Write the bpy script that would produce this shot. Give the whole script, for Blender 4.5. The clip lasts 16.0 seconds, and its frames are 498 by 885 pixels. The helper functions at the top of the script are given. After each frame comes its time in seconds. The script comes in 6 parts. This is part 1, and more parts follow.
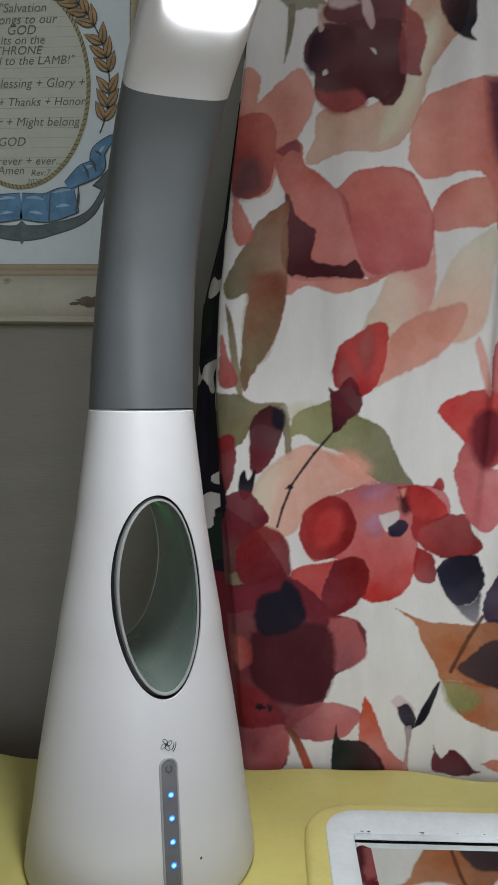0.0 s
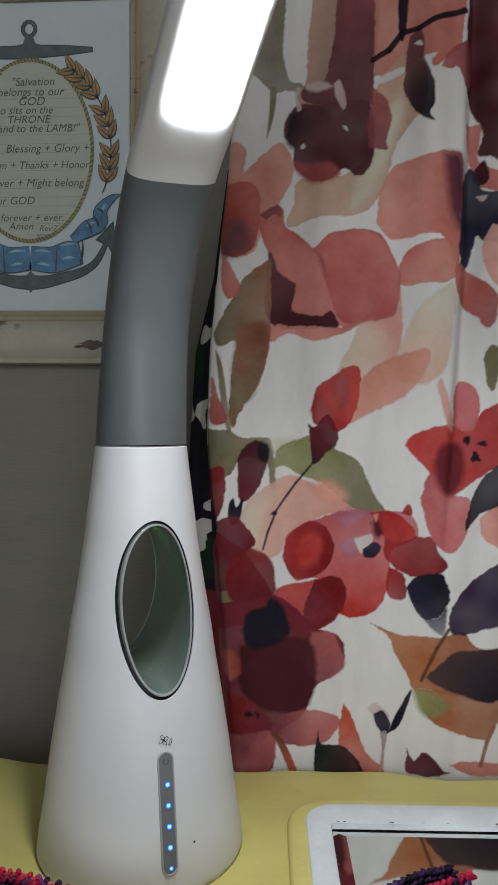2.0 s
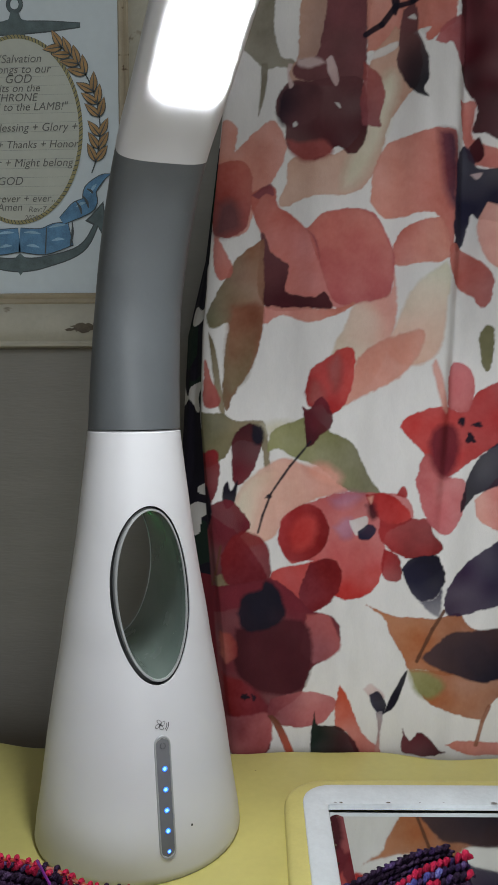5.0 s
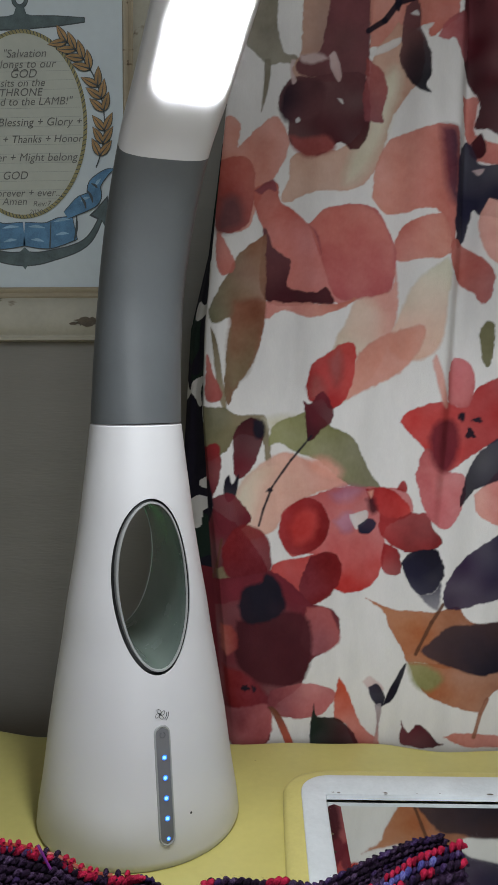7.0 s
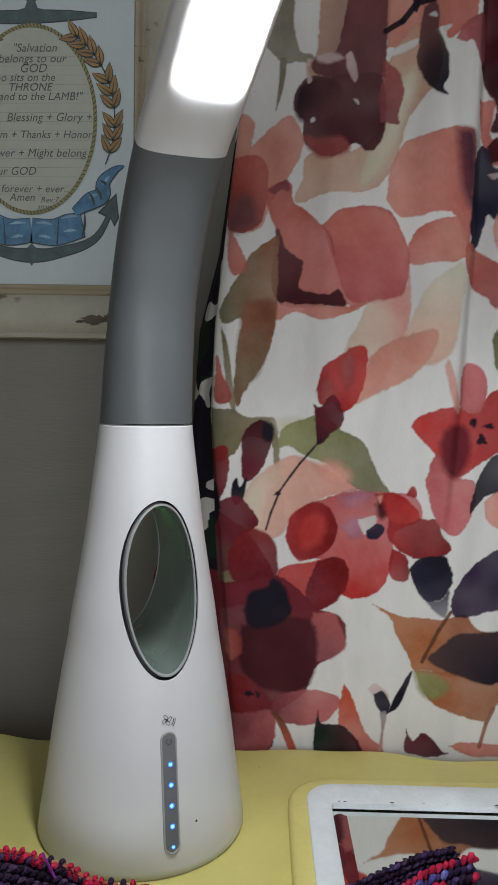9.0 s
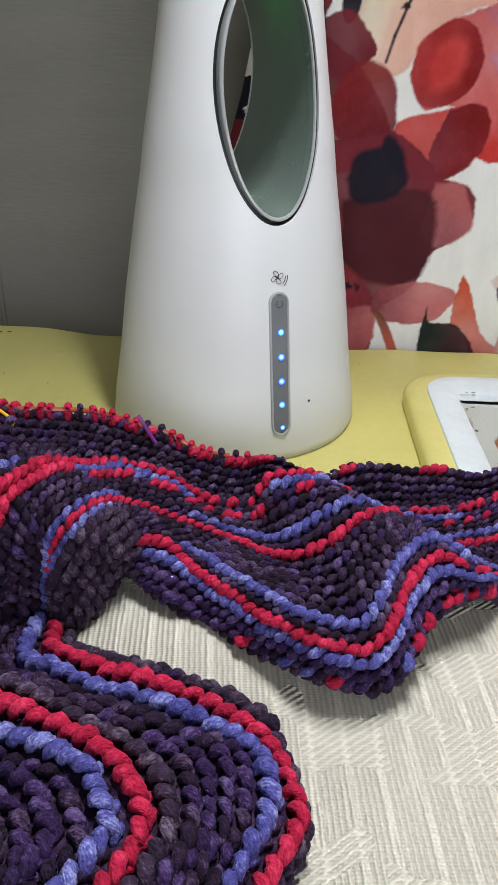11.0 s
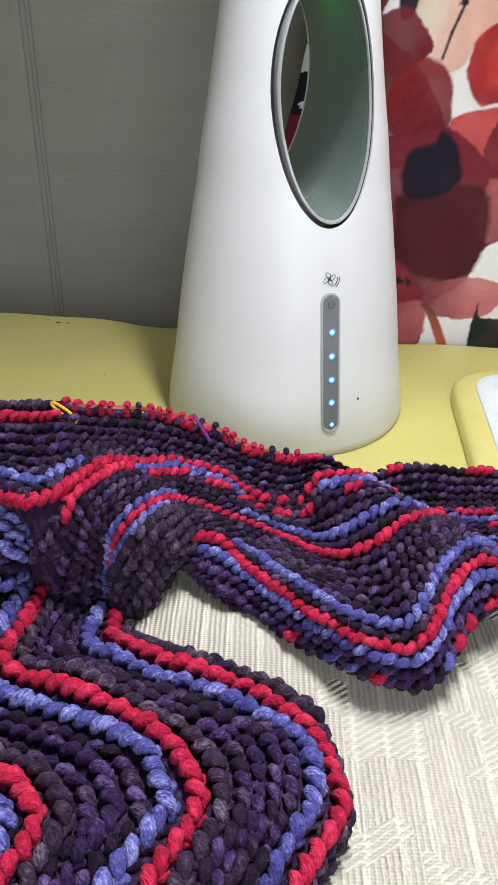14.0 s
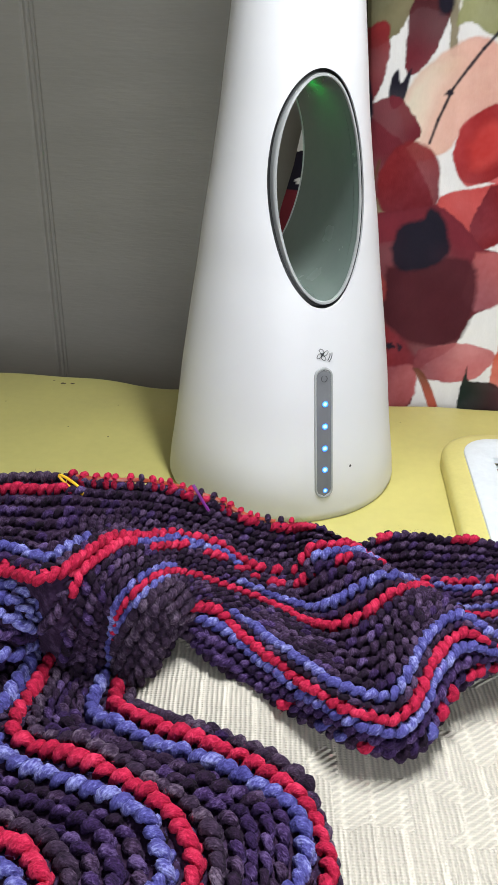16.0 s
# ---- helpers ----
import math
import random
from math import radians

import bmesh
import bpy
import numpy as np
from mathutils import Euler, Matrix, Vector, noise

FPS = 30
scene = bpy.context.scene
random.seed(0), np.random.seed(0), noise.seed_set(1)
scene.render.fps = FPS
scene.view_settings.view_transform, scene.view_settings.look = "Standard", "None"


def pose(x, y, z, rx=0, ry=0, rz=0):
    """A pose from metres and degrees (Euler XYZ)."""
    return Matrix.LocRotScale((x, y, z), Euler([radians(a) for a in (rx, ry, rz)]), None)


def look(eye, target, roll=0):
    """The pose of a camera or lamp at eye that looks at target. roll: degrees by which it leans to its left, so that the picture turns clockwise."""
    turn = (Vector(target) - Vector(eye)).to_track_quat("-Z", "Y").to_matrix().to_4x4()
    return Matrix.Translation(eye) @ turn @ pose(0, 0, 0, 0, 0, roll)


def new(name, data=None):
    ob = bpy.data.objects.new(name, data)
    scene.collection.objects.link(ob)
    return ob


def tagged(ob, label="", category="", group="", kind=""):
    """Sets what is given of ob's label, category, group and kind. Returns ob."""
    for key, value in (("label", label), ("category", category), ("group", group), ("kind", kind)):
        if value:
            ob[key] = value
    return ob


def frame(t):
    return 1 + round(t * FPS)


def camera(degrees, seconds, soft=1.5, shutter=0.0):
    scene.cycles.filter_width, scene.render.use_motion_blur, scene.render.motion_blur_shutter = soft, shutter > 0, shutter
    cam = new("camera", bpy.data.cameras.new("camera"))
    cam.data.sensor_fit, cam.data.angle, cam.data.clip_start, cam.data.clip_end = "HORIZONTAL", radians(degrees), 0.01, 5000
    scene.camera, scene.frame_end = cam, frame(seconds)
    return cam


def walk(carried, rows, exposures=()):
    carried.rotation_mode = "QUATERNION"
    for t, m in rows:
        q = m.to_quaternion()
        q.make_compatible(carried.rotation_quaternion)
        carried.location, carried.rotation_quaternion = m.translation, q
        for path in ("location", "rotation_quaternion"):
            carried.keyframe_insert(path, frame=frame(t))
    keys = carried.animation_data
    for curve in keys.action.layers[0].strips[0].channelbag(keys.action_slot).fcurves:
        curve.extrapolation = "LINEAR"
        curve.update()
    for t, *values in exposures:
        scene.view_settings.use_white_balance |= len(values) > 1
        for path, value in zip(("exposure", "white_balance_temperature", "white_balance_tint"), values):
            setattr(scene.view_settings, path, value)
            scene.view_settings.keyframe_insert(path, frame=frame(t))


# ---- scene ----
cam = camera(36.0, 16.0)
# seconds, eye (m), yaw, pitch, roll (degrees)
ROWS = [
    (0.0, 0.0774, -0.3483, 0.2286, 4.50, -4.86, 0.63),
    (0.5, 0.0736, -0.3601, 0.2245, 4.53, -4.91, 1.32),
    (1.0, 0.0814, -0.4106, 0.2460, 4.27, -2.29, 1.29),
    (1.5, 0.0834, -0.4067, 0.2417, 3.95, -2.45, 1.11),
    (2.0, 0.0857, -0.3977, 0.2352, 4.15, -2.83, 0.41),
    (2.5, 0.0844, -0.3977, 0.2359, 4.18, -2.93, -0.12),
    (3.0, 0.0851, -0.3975, 0.2364, 4.06, -3.12, -0.42),
    (3.5, 0.0868, -0.3956, 0.2348, 4.11, -3.36, -0.44),
    (4.0, 0.0856, -0.3943, 0.2357, 3.95, -3.70, -0.33),
    (6.5, 0.0853, -0.3962, 0.2370, 3.78, -4.73, 0.24),
    (7.0, 0.0882, -0.3983, 0.2371, 4.09, -4.75, 0.21),
    (7.5, 0.0833, -0.4004, 0.2408, 4.02, -4.43, 0.45),
    (8.0, 0.0820, -0.4033, 0.2423, 3.69, -3.98, 0.87),
    (8.2, 0.0814, -0.4016, 0.2415, 3.69, -3.92, 1.03),
    (10.3, 0.0586, -0.3435, 0.1925, 3.68, -16.77, 1.04),
    (10.5, 0.0488, -0.3296, 0.1732, 3.76, -22.12, 1.34),
    (11.0, 0.0339, -0.3208, 0.1547, 4.70, -28.32, 1.71),
    (11.5, 0.0276, -0.3185, 0.1536, 5.21, -29.05, 2.02),
    (12.0, 0.0298, -0.3195, 0.1567, 5.97, -29.69, 1.73),
    (12.5, 0.0303, -0.3206, 0.1592, 6.81, -29.88, 1.49),
    (13.0, 0.0317, -0.3221, 0.1615, 8.07, -30.00, 0.96),
    (13.5, 0.0318, -0.3251, 0.1639, 8.66, -29.86, 0.73),
    (14.0, 0.0327, -0.3263, 0.1647, 8.60, -29.87, 0.85),
    (14.5, 0.0329, -0.3256, 0.1640, 8.64, -29.92, 0.86),
    (15.0, 0.0309, -0.3259, 0.1676, 8.75, -29.79, 0.75),
    (15.5, 0.0300, -0.3261, 0.1694, 8.63, -29.73, 0.89),
    (16.0, 0.0345, -0.3337, 0.1821, 8.59, -26.99, 1.08),
]
walk(cam, [(t, pose(x, y, z, 90 + pitch, 0, yaw) @ pose(0, 0, 0, 0, 0, roll)) for t, x, y, z, yaw, pitch, roll in ROWS],
     [(0.0, 0.36), (1.0, 0.28), (1.5, 0.05), (2.0, 0.22), (2.5, 0.36), (3.5, 0.36), (8.2, 0.28), (10.3, 0.45), (10.6, 0.55), (11.0, 0.85), (12.5, 1.18), (14.5, 1.15), (16.0, 1.18)])

# ---------------------------------------------------------------- light
LED = 92.0          # the lamp's own panel
FILL = 16.5       # unseen fill lamp added behind the camera for ambient light
world = bpy.data.worlds.new("world")
scene.world = world
world.use_nodes = True
sky = world.node_tree.nodes.new("ShaderNodeTexSky")
sky.sky_type, sky.sun_disc = "NISHITA", False
sky.sun_elevation, sky.sun_rotation = radians(35), radians(160)
world.node_tree.nodes["Background"].inputs["Strength"].default_value = 0.05
world.node_tree.links.new(sky.outputs[0], world.node_tree.nodes["Background"].inputs["Color"])
# Added area lamp that lifts the ambient level; no such source is known.
fill = bpy.data.lights.new("fill_light", "AREA")
fill.shape, fill.size, fill.size_y, fill.energy, fill.color = "RECTANGLE", 1.3, 1.1, FILL, (0.88, 0.94, 1.0)
new("fill_light", fill).matrix_world = look((0.5, -2.52, 0.75), (0.1, 0, 0.1))


# ---------------------------------------------------------------- helpers
def mat(name, color, rough=0.5, metal=0.0, vary=0.12, scale=60.0, bump=0.0, bscale=300.0, spec=0.5, island=0.0, attr="", sheen=0.0, coat=0.0, stretch=(1, 1, 1), fine=0.0):
    """A painted, woven or spun surface: colour varied at two scales, grain in the relief."""
    m = bpy.data.materials.new(name)
    m.use_nodes = True
    nt = m.node_tree
    N, L = nt.nodes, nt.links
    b = N["Principled BSDF"]
    b.inputs["Roughness"].default_value, b.inputs["Metallic"].default_value = rough, metal
    b.inputs["Specular IOR Level"].default_value = spec
    b.inputs["Sheen Weight"].default_value = sheen
    b.inputs["Coat Weight"].default_value = coat
    tc = N.new("ShaderNodeTexCoord")
    mp = N.new("ShaderNodeMapping")
    mp.inputs["Scale"].default_value = stretch
    L.new(tc.outputs["Object"], mp.inputs["Vector"])
    big, small = N.new("ShaderNodeTexNoise"), N.new("ShaderNodeTexNoise")
    big.inputs["Scale"].default_value, small.inputs["Scale"].default_value = scale, scale * 9
    big.inputs["Detail"].default_value = small.inputs["Detail"].default_value = 4
    L.new(mp.outputs[0], big.inputs["Vector"])
    L.new(mp.outputs[0], small.inputs["Vector"])
    mix = N.new("ShaderNodeMath")
    mix.operation = "MULTIPLY_ADD"
    L.new(small.outputs[0], mix.inputs[0])
    mix.inputs[1].default_value = 0.5
    L.new(big.outputs[0], mix.inputs[2])
    rng = N.new("ShaderNodeMapRange")
    rng.inputs["From Min"].default_value, rng.inputs["From Max"].default_value = 0.45, 1.05
    rng.inputs["To Min"].default_value, rng.inputs["To Max"].default_value = 1 - vary, 1 + vary
    L.new(mix.outputs[0], rng.inputs["Value"])
    val = rng.outputs[0]
    if island:
        geo = N.new("ShaderNodeNewGeometry")
        ir = N.new("ShaderNodeMapRange")
        ir.inputs["To Min"].default_value, ir.inputs["To Max"].default_value = 1 - island, 1 + island
        L.new(geo.outputs["Random Per Island"], ir.inputs["Value"])
        mm = N.new("ShaderNodeMath")
        mm.operation = "MULTIPLY"
        L.new(val, mm.inputs[0])
        L.new(ir.outputs[0], mm.inputs[1])
        val = mm.outputs[0]
    sc = N.new("ShaderNodeVectorMath")
    sc.operation = "SCALE"
    if attr:
        at = N.new("ShaderNodeAttribute")
        at.attribute_name = attr
        L.new(at.outputs["Color"], sc.inputs[0])
    else:
        sc.inputs[0].default_value = color
    L.new(val, sc.inputs["Scale"])
    L.new(sc.outputs[0], b.inputs["Base Color"])
    rr = N.new("ShaderNodeMapRange")
    rr.inputs["To Min"].default_value, rr.inputs["To Max"].default_value = max(rough - 0.08, 0), min(rough + 0.08, 1)
    L.new(big.outputs[0], rr.inputs["Value"])
    L.new(rr.outputs[0], b.inputs["Roughness"])
    if bump:
        bn = N.new("ShaderNodeTexNoise")
        bn.inputs["Scale"].default_value, bn.inputs["Detail"].default_value = bscale, 5
        L.new(mp.outputs[0], bn.inputs["Vector"])
        bp = N.new("ShaderNodeBump")
        bp.inputs["Strength"].default_value, bp.inputs["Distance"].default_value = bump, 0.001
        L.new(bn.outputs[0], bp.inputs["Height"])
        L.new(bp.outputs[0], b.inputs["Normal"])
    return m


def glow(name, color, strength):
    m = bpy.data.materials.new(name)
    m.use_nodes = True
    b = m.node_tree.nodes["Principled BSDF"]
    b.inputs["Base Color"].default_value = (*color, 1)
    b.inputs["Emission Color"].default_value = (*color, 1)
    b.inputs["Emission Strength"].default_value = strength
    return m


def mesh_object(name, verts, faces, material, parent=None, smooth=True, label=""):
    me = bpy.data.meshes.new(name)
    me.from_pydata([tuple(map(float, v)) for v in verts], [], [tuple(map(int, f)) for f in faces])
    me.update()
    if material:
        me.materials.append(material)
    if smooth:
        me.polygons.foreach_set("use_smooth", [True] * len(me.polygons))
    ob = new(name, me)
    ob.parent = parent
    if label:
        ob["label"] = label
    return ob


def part(name, bm, material, parent, label="", smooth=True):
    me = bpy.data.meshes.new(name)
    bmesh.ops.recalc_face_normals(bm, faces=bm.faces)
    bm.to_mesh(me)
    bm.free()
    me.materials.append(material)
    if smooth:
        me.polygons.foreach_set("use_smooth", [True] * len(me.polygons))
        me.set_sharp_from_angle(angle=radians(40))
    ob = new(name, me)
    ob.parent = parent
    if label:
        ob["label"] = label
    return ob


def empty(name, m, label, category, kind="", group=""):
    ob = new(name)
    ob.empty_display_size = 0.02
    ob.matrix_world = m
    return tagged(ob, label, category, group, kind)


def box(x0, x1, y0, y1, z0, z1, bevel=0.0, seg=2):
    bm = bmesh.new()
    bmesh.ops.create_cube(bm, size=1, matrix=Matrix.Translation(((x0 + x1) / 2, (y0 + y1) / 2, (z0 + z1) / 2)) @ Matrix.Diagonal((x1 - x0, y1 - y0, z1 - z0, 1)))
    if bevel:
        bmesh.ops.bevel(bm, geom=bm.edges[:], offset=bevel, segments=seg, profile=0.5, affect="EDGES")
    return bm


def tube(points, radius, sides=8, caps=True):
    """A round rod along a line of points."""
    bm = bmesh.new()
    pts = [Vector(p) for p in points]
    rings = []
    for i, p in enumerate(pts):
        d = (pts[min(i + 1, len(pts) - 1)] - pts[max(i - 1, 0)]).normalized()
        a = d.cross(Vector((0, 0, 1)) if abs(d.z) < 0.9 else Vector((0, 1, 0))).normalized()
        b = d.cross(a)
        rings.append([bm.verts.new(p + radius * (math.cos(k * math.tau / sides) * a + math.sin(k * math.tau / sides) * b)) for k in range(sides)])
    for r, s in zip(rings, rings[1:]):
        for k in range(sides):
            bm.faces.new((r[k], r[(k + 1) % sides], s[(k + 1) % sides], s[k]))
    if caps:
        bm.faces.new(rings[0])
        bm.faces.new(rings[-1])
    return bm


def loft(rings, closed=True, caps=True):
    bm = bmesh.new()
    vs = [[bm.verts.new(p) for p in r] for r in rings]
    n = len(rings[0])
    for r, s in zip(vs, vs[1:]):
        for k in range(n if closed else n - 1):
            bm.faces.new((r[k], r[(k + 1) % n], s[(k + 1) % n], s[k]))
    if caps:
        bm.faces.new(vs[0])
        bm.faces.new(vs[-1])
    return bm


def rounded_rect(x0, x1, y0, y1, r, z, seg=10):
    pts = []
    for cx, cy, a0 in ((x1 - r, y1 - r, 0), (x0 + r, y1 - r, 90), (x0 + r, y0 + r, 180), (x1 - r, y0 + r, 270)):
        for k in range(seg + 1):
            a = radians(a0 + 90 * k / seg)
            pts.append((cx + r * math.cos(a), cy + r * math.sin(a), z))
    return pts


def spline(points, n):
    """Points along a smooth line through the given ones."""
    p = np.array(points, float)
    p = np.vstack([2 * p[0] - p[1], p, 2 * p[-1] - p[-2]])
    out = []
    for s in np.linspace(0, len(points) - 1, n):
        i = min(int(s), len(points) - 2)
        t = s - i
        a, b, c, d = p[i:i + 4]
        out.append(0.5 * (2 * b + (c - a) * t + (2 * a - 5 * b + 4 * c - d) * t * t + (3 * b - a - 3 * c + d) * t ** 3))
    return np.array(out)


# ---------------------------------------------------------------- materials
WALL_PAINT = mat("wall_paint", (0.215, 0.204, 0.180), 0.55, vary=0.06, scale=9, bump=0.25, bscale=90, stretch=(1, 1, 6))
ROOM_PAINT = mat("room_paint", (0.5, 0.49, 0.46), 0.8, vary=0.05, scale=6)
FLOOR_WOOD = mat("floor_wood", (0.22, 0.13, 0.07), 0.5, vary=0.2, scale=8, stretch=(1, 8, 1))
YELLOW = mat("yellow_paint", (0.61, 0.55, 0.185), 0.42, vary=0.07, scale=22, bump=0.12, bscale=160)
YELLOW_PALE = mat("pale_yellow_paint", (0.62, 0.55, 0.19), 0.45, vary=0.08, scale=60, bump=0.2, bscale=260)
CHIP = mat("paint_chip", (0.09, 0.06, 0.03), 0.8, vary=0.3, scale=300)
WHITE_PLASTIC = mat("white_plastic", (0.65, 0.648, 0.665), 0.42, vary=0.012, scale=20, coat=0.0, bump=0.02, bscale=900)
GREY_PLASTIC = mat("grey_plastic", (0.105, 0.115, 0.122), 0.45, vary=0.04, scale=60, bump=0.05, bscale=1500)
RING_GREY = mat("ring_grey", (0.33, 0.34, 0.34), 0.3, vary=0.03, scale=60)
TUNNEL_GREY = mat("tunnel_grey", (0.13, 0.16, 0.145), 0.25, vary=0.06, scale=50, coat=0.3)
GAP_BLACK = mat("gap_black", (0.012, 0.012, 0.012), 0.5, vary=0.1)
STRIP_GREY = mat("strip_grey", (0.16, 0.165, 0.18), 0.22, vary=0.05, scale=200, coat=0.4)
INK_DARK = mat("dark_print", (0.03, 0.03, 0.035), 0.6, vary=0.1)
PANEL = glow("led_panel", (0.93, 0.97, 1.0), LED)
BLUE_LED = glow("blue_led", (0.03, 0.20, 0.95), 1.0)
BLUE_LED_CORE = glow("blue_led_core", (0.22, 0.55, 1.0), 1.3)
CURTAIN = mat("printed_fabric", (1, 1, 1), 0.85, vary=0.05, scale=120, attr="print", bump=0.25, bscale=2600, stretch=(1, 1, 0.35), spec=0.12)
CREAM = mat("cream_cloth", (0.665, 0.61, 0.515), 0.8, vary=0.06, scale=60, bump=0.3, bscale=1800, sheen=0.1)

# ---------------------------------------------------------------- the room
FLOOR, CEIL, WALL = -0.75, 1.65, 0.211
# Floor, ceiling and side walls are unseen, added to close the room.
tagged(part("floor", box(-1.7, 1.9, -2.7, 0.34, FLOOR - 0.1, FLOOR), FLOOR_WOOD, None), "brown wooden floor of the room", "floor", kind="structure")
tagged(part("ceiling", box(-1.7, 1.9, -2.7, 0.34, CEIL, CEIL + 0.1), ROOM_PAINT, None), "plain painted ceiling", "ceiling", kind="structure")
tagged(part("wall_west", box(-1.8, -1.7, -2.7, 0.34, FLOOR, CEIL), ROOM_PAINT, None), "plain painted side wall", "wall", kind="structure")
tagged(part("wall_east", box(1.9, 2.0, -2.7, 0.34, FLOOR, CEIL), ROOM_PAINT, None), "plain painted side wall", "wall", kind="structure")
# Unseen south wall; its opening is made up to go with the fill lamp.
wall_south = empty("wall_south", Matrix(), "unseen plain painted wall with an opening added for the fill light", "wall", "structure")
for x0, x1, z0, z1 in ((-1.7, -0.2, FLOOR, CEIL), (1.2, 1.9, FLOOR, CEIL), (-0.2, 1.2, FLOOR, 0.15), (-0.2, 1.2, 1.35, CEIL)):
    part("wall_panel", box(x0, x1, -2.7, -2.6, z0, z1), ROOM_PAINT, wall_south)


def wall_profile(x):
    """Depth of the panelling: bundles of narrow grooves between flat boards."""
    d = 0.0
    for c, w in ((-0.2035, 0.0011), (-0.1995, 0.0008), (-0.1965, 0.0008), (-0.60, 0.0011), (0.20, 0.0011), (0.60, 0.0011)):
        d += 0.0011 * math.exp(-((x - c) / w) ** 2)
    return d


xs = sorted(set(np.linspace(-1.7, 1.9, 120)) | set(np.linspace(-0.212, -0.19, 90)))
wv = [(x, WALL + wall_profile(x), z) for z in (FLOOR, CEIL) for x in xs] + [(x, WALL + 0.12, z) for z in (FLOOR, CEIL) for x in xs]
n = len(xs)
wf = [(i, i + 1, n + i + 1, n + i) for i in range(n - 1)] + [(2 * n + i + 1, 2 * n + i, 3 * n + i, 3 * n + i + 1) for i in range(n - 1)]
wf += [(n + i, n + i + 1, 3 * n + i + 1, 3 * n + i) for i in range(n - 1)] + [(2 * n + i, 2 * n + i + 1, i + 1, i) for i in range(n - 1)]
tagged(mesh_object("wall_north", wv, wf, WALL_PAINT, smooth=False), "grey painted wood panelling with narrow vertical grooves", "wall", kind="structure")

# ---------------------------------------------------------------- the table
table = empty("table", Matrix(), "yellow painted wooden table with a worn wavy edge", "table")


def back_edge(x):
    return 0.0885 + 0.0032 * math.sin(x * 46 + 2.2) + 0.0015 * math.sin(x * 95 + 0.4)


ex = np.linspace(-0.62, 0.62, 200)
outline = [(x, back_edge(x)) for x in ex] + [(0.62, -0.62), (-0.62, -0.62)]
rings = []
for dz, inset in ((-0.026, 0.003), (-0.024, 0.0008), (-0.02, 0.0), (-0.005, 0.0), (-0.002, 0.0008), (-0.0005, 0.0024), (0.0, 0.0048)):
    rings.append([(x - math.copysign(inset, x), y - inset if y > -0.3 else y + inset, dz) for x, y in outline])
part("tabletop", loft(rings), YELLOW, table)
for sx in (-0.56, 0.56):
    for y in (0.03, -0.56):
        part("leg", box(sx - 0.025, sx + 0.025, y - 0.025, y + 0.025, FLOOR, -0.026, 0.004), YELLOW, table)
rng = random.Random(4)
for x, y, r in ((-0.1425, 0.0765, 0.0018), (-0.137, 0.0772, 0.0013), (-0.150, 0.080, 0.0007), (-0.165, 0.045, 0.0006), (-0.118, 0.02, 0.0005), (-0.093, 0.012, 0.0006), (0.098, -0.06, 0.0005), (0.060, 0.06, 0.0004), (-0.10, 0.052, 0.0004)):
    bm = bmesh.new()
    ring = [bm.verts.new((x + r * (0.7 + 0.6 * rng.random()) * math.cos(a), y + r * (0.7 + 0.6 * rng.random()) * math.sin(a) * 0.7, 0.00012)) for a in np.linspace(0, math.tau, 9)[:-1]]
    bm.faces.new(ring)
    part("paint_chip", bm, CHIP, table, "tiny dark chip in the paint", smooth=False)

# ---------------------------------------------------------------- the lamp
lamp = empty("fan_lamp", pose(0, 0, 0, 0, 0, 30), "white and grey desk lamp with oval opening and lit panel", "desk lamp")
SEAM = 0.2143
PROFILE = [(0.0, 0.0538), (0.0022, 0.0546), (0.006, 0.0544), (0.0117, 0.0535), (0.031, 0.0504), (0.0553, 0.0473), (0.085, 0.0426), (0.105, 0.0391), (0.1168, 0.0376), (0.14, 0.0335), (0.164, 0.0298), (0.1772, 0.0283), (0.195, 0.026), (SEAM - 0.0012, 0.0239)]


def body_radius(z):
    return float(np.interp(z, [p[0] for p in PROFILE], [p[1] for p in PROFILE]))


SEG = 128
zs = sorted({0.0, 0.0008, 0.0022, 0.004, 0.007} | set(np.linspace(0.0117, SEAM - 0.0012, 60)))
smooth_r = [body_radius(z) for z in zs]
for _ in range(3):
    smooth_r = [smooth_r[0], smooth_r[1], smooth_r[2]] + [(smooth_r[i - 1] + smooth_r[i] * 2 + smooth_r[i + 1]) / 4 for i in range(3, len(zs) - 1)] + [smooth_r[-1]]
rings = [[(r * math.cos(k * math.tau / SEG), r * math.sin(k * math.tau / SEG), z) for k in range(SEG)] for z, r in zip(zs, smooth_r)]
rings.insert(0, [(0.052 * math.cos(k * math.tau / SEG), 0.052 * math.sin(k * math.tau / SEG), 0.0003) for k in range(SEG)])
rings.append([(0.0225 * math.cos(k * math.tau / SEG), 0.0225 * math.sin(k * math.tau / SEG), SEAM - 0.0002) for k in range(SEG)])
HX, HZ, HA, HB = -0.0018, 0.1345, 0.0200, 0.0430     # the oval opening


def oval(scale_x, scale_z, count=96):
    return [(HX + scale_x * math.cos(k * math.tau / count), HZ + scale_z * math.sin(k * math.tau / count)) for k in range(count)]


def face_y(x, z, side):
    return side * math.sqrt(max(body_radius(z) ** 2 - x * x, 1e-6))


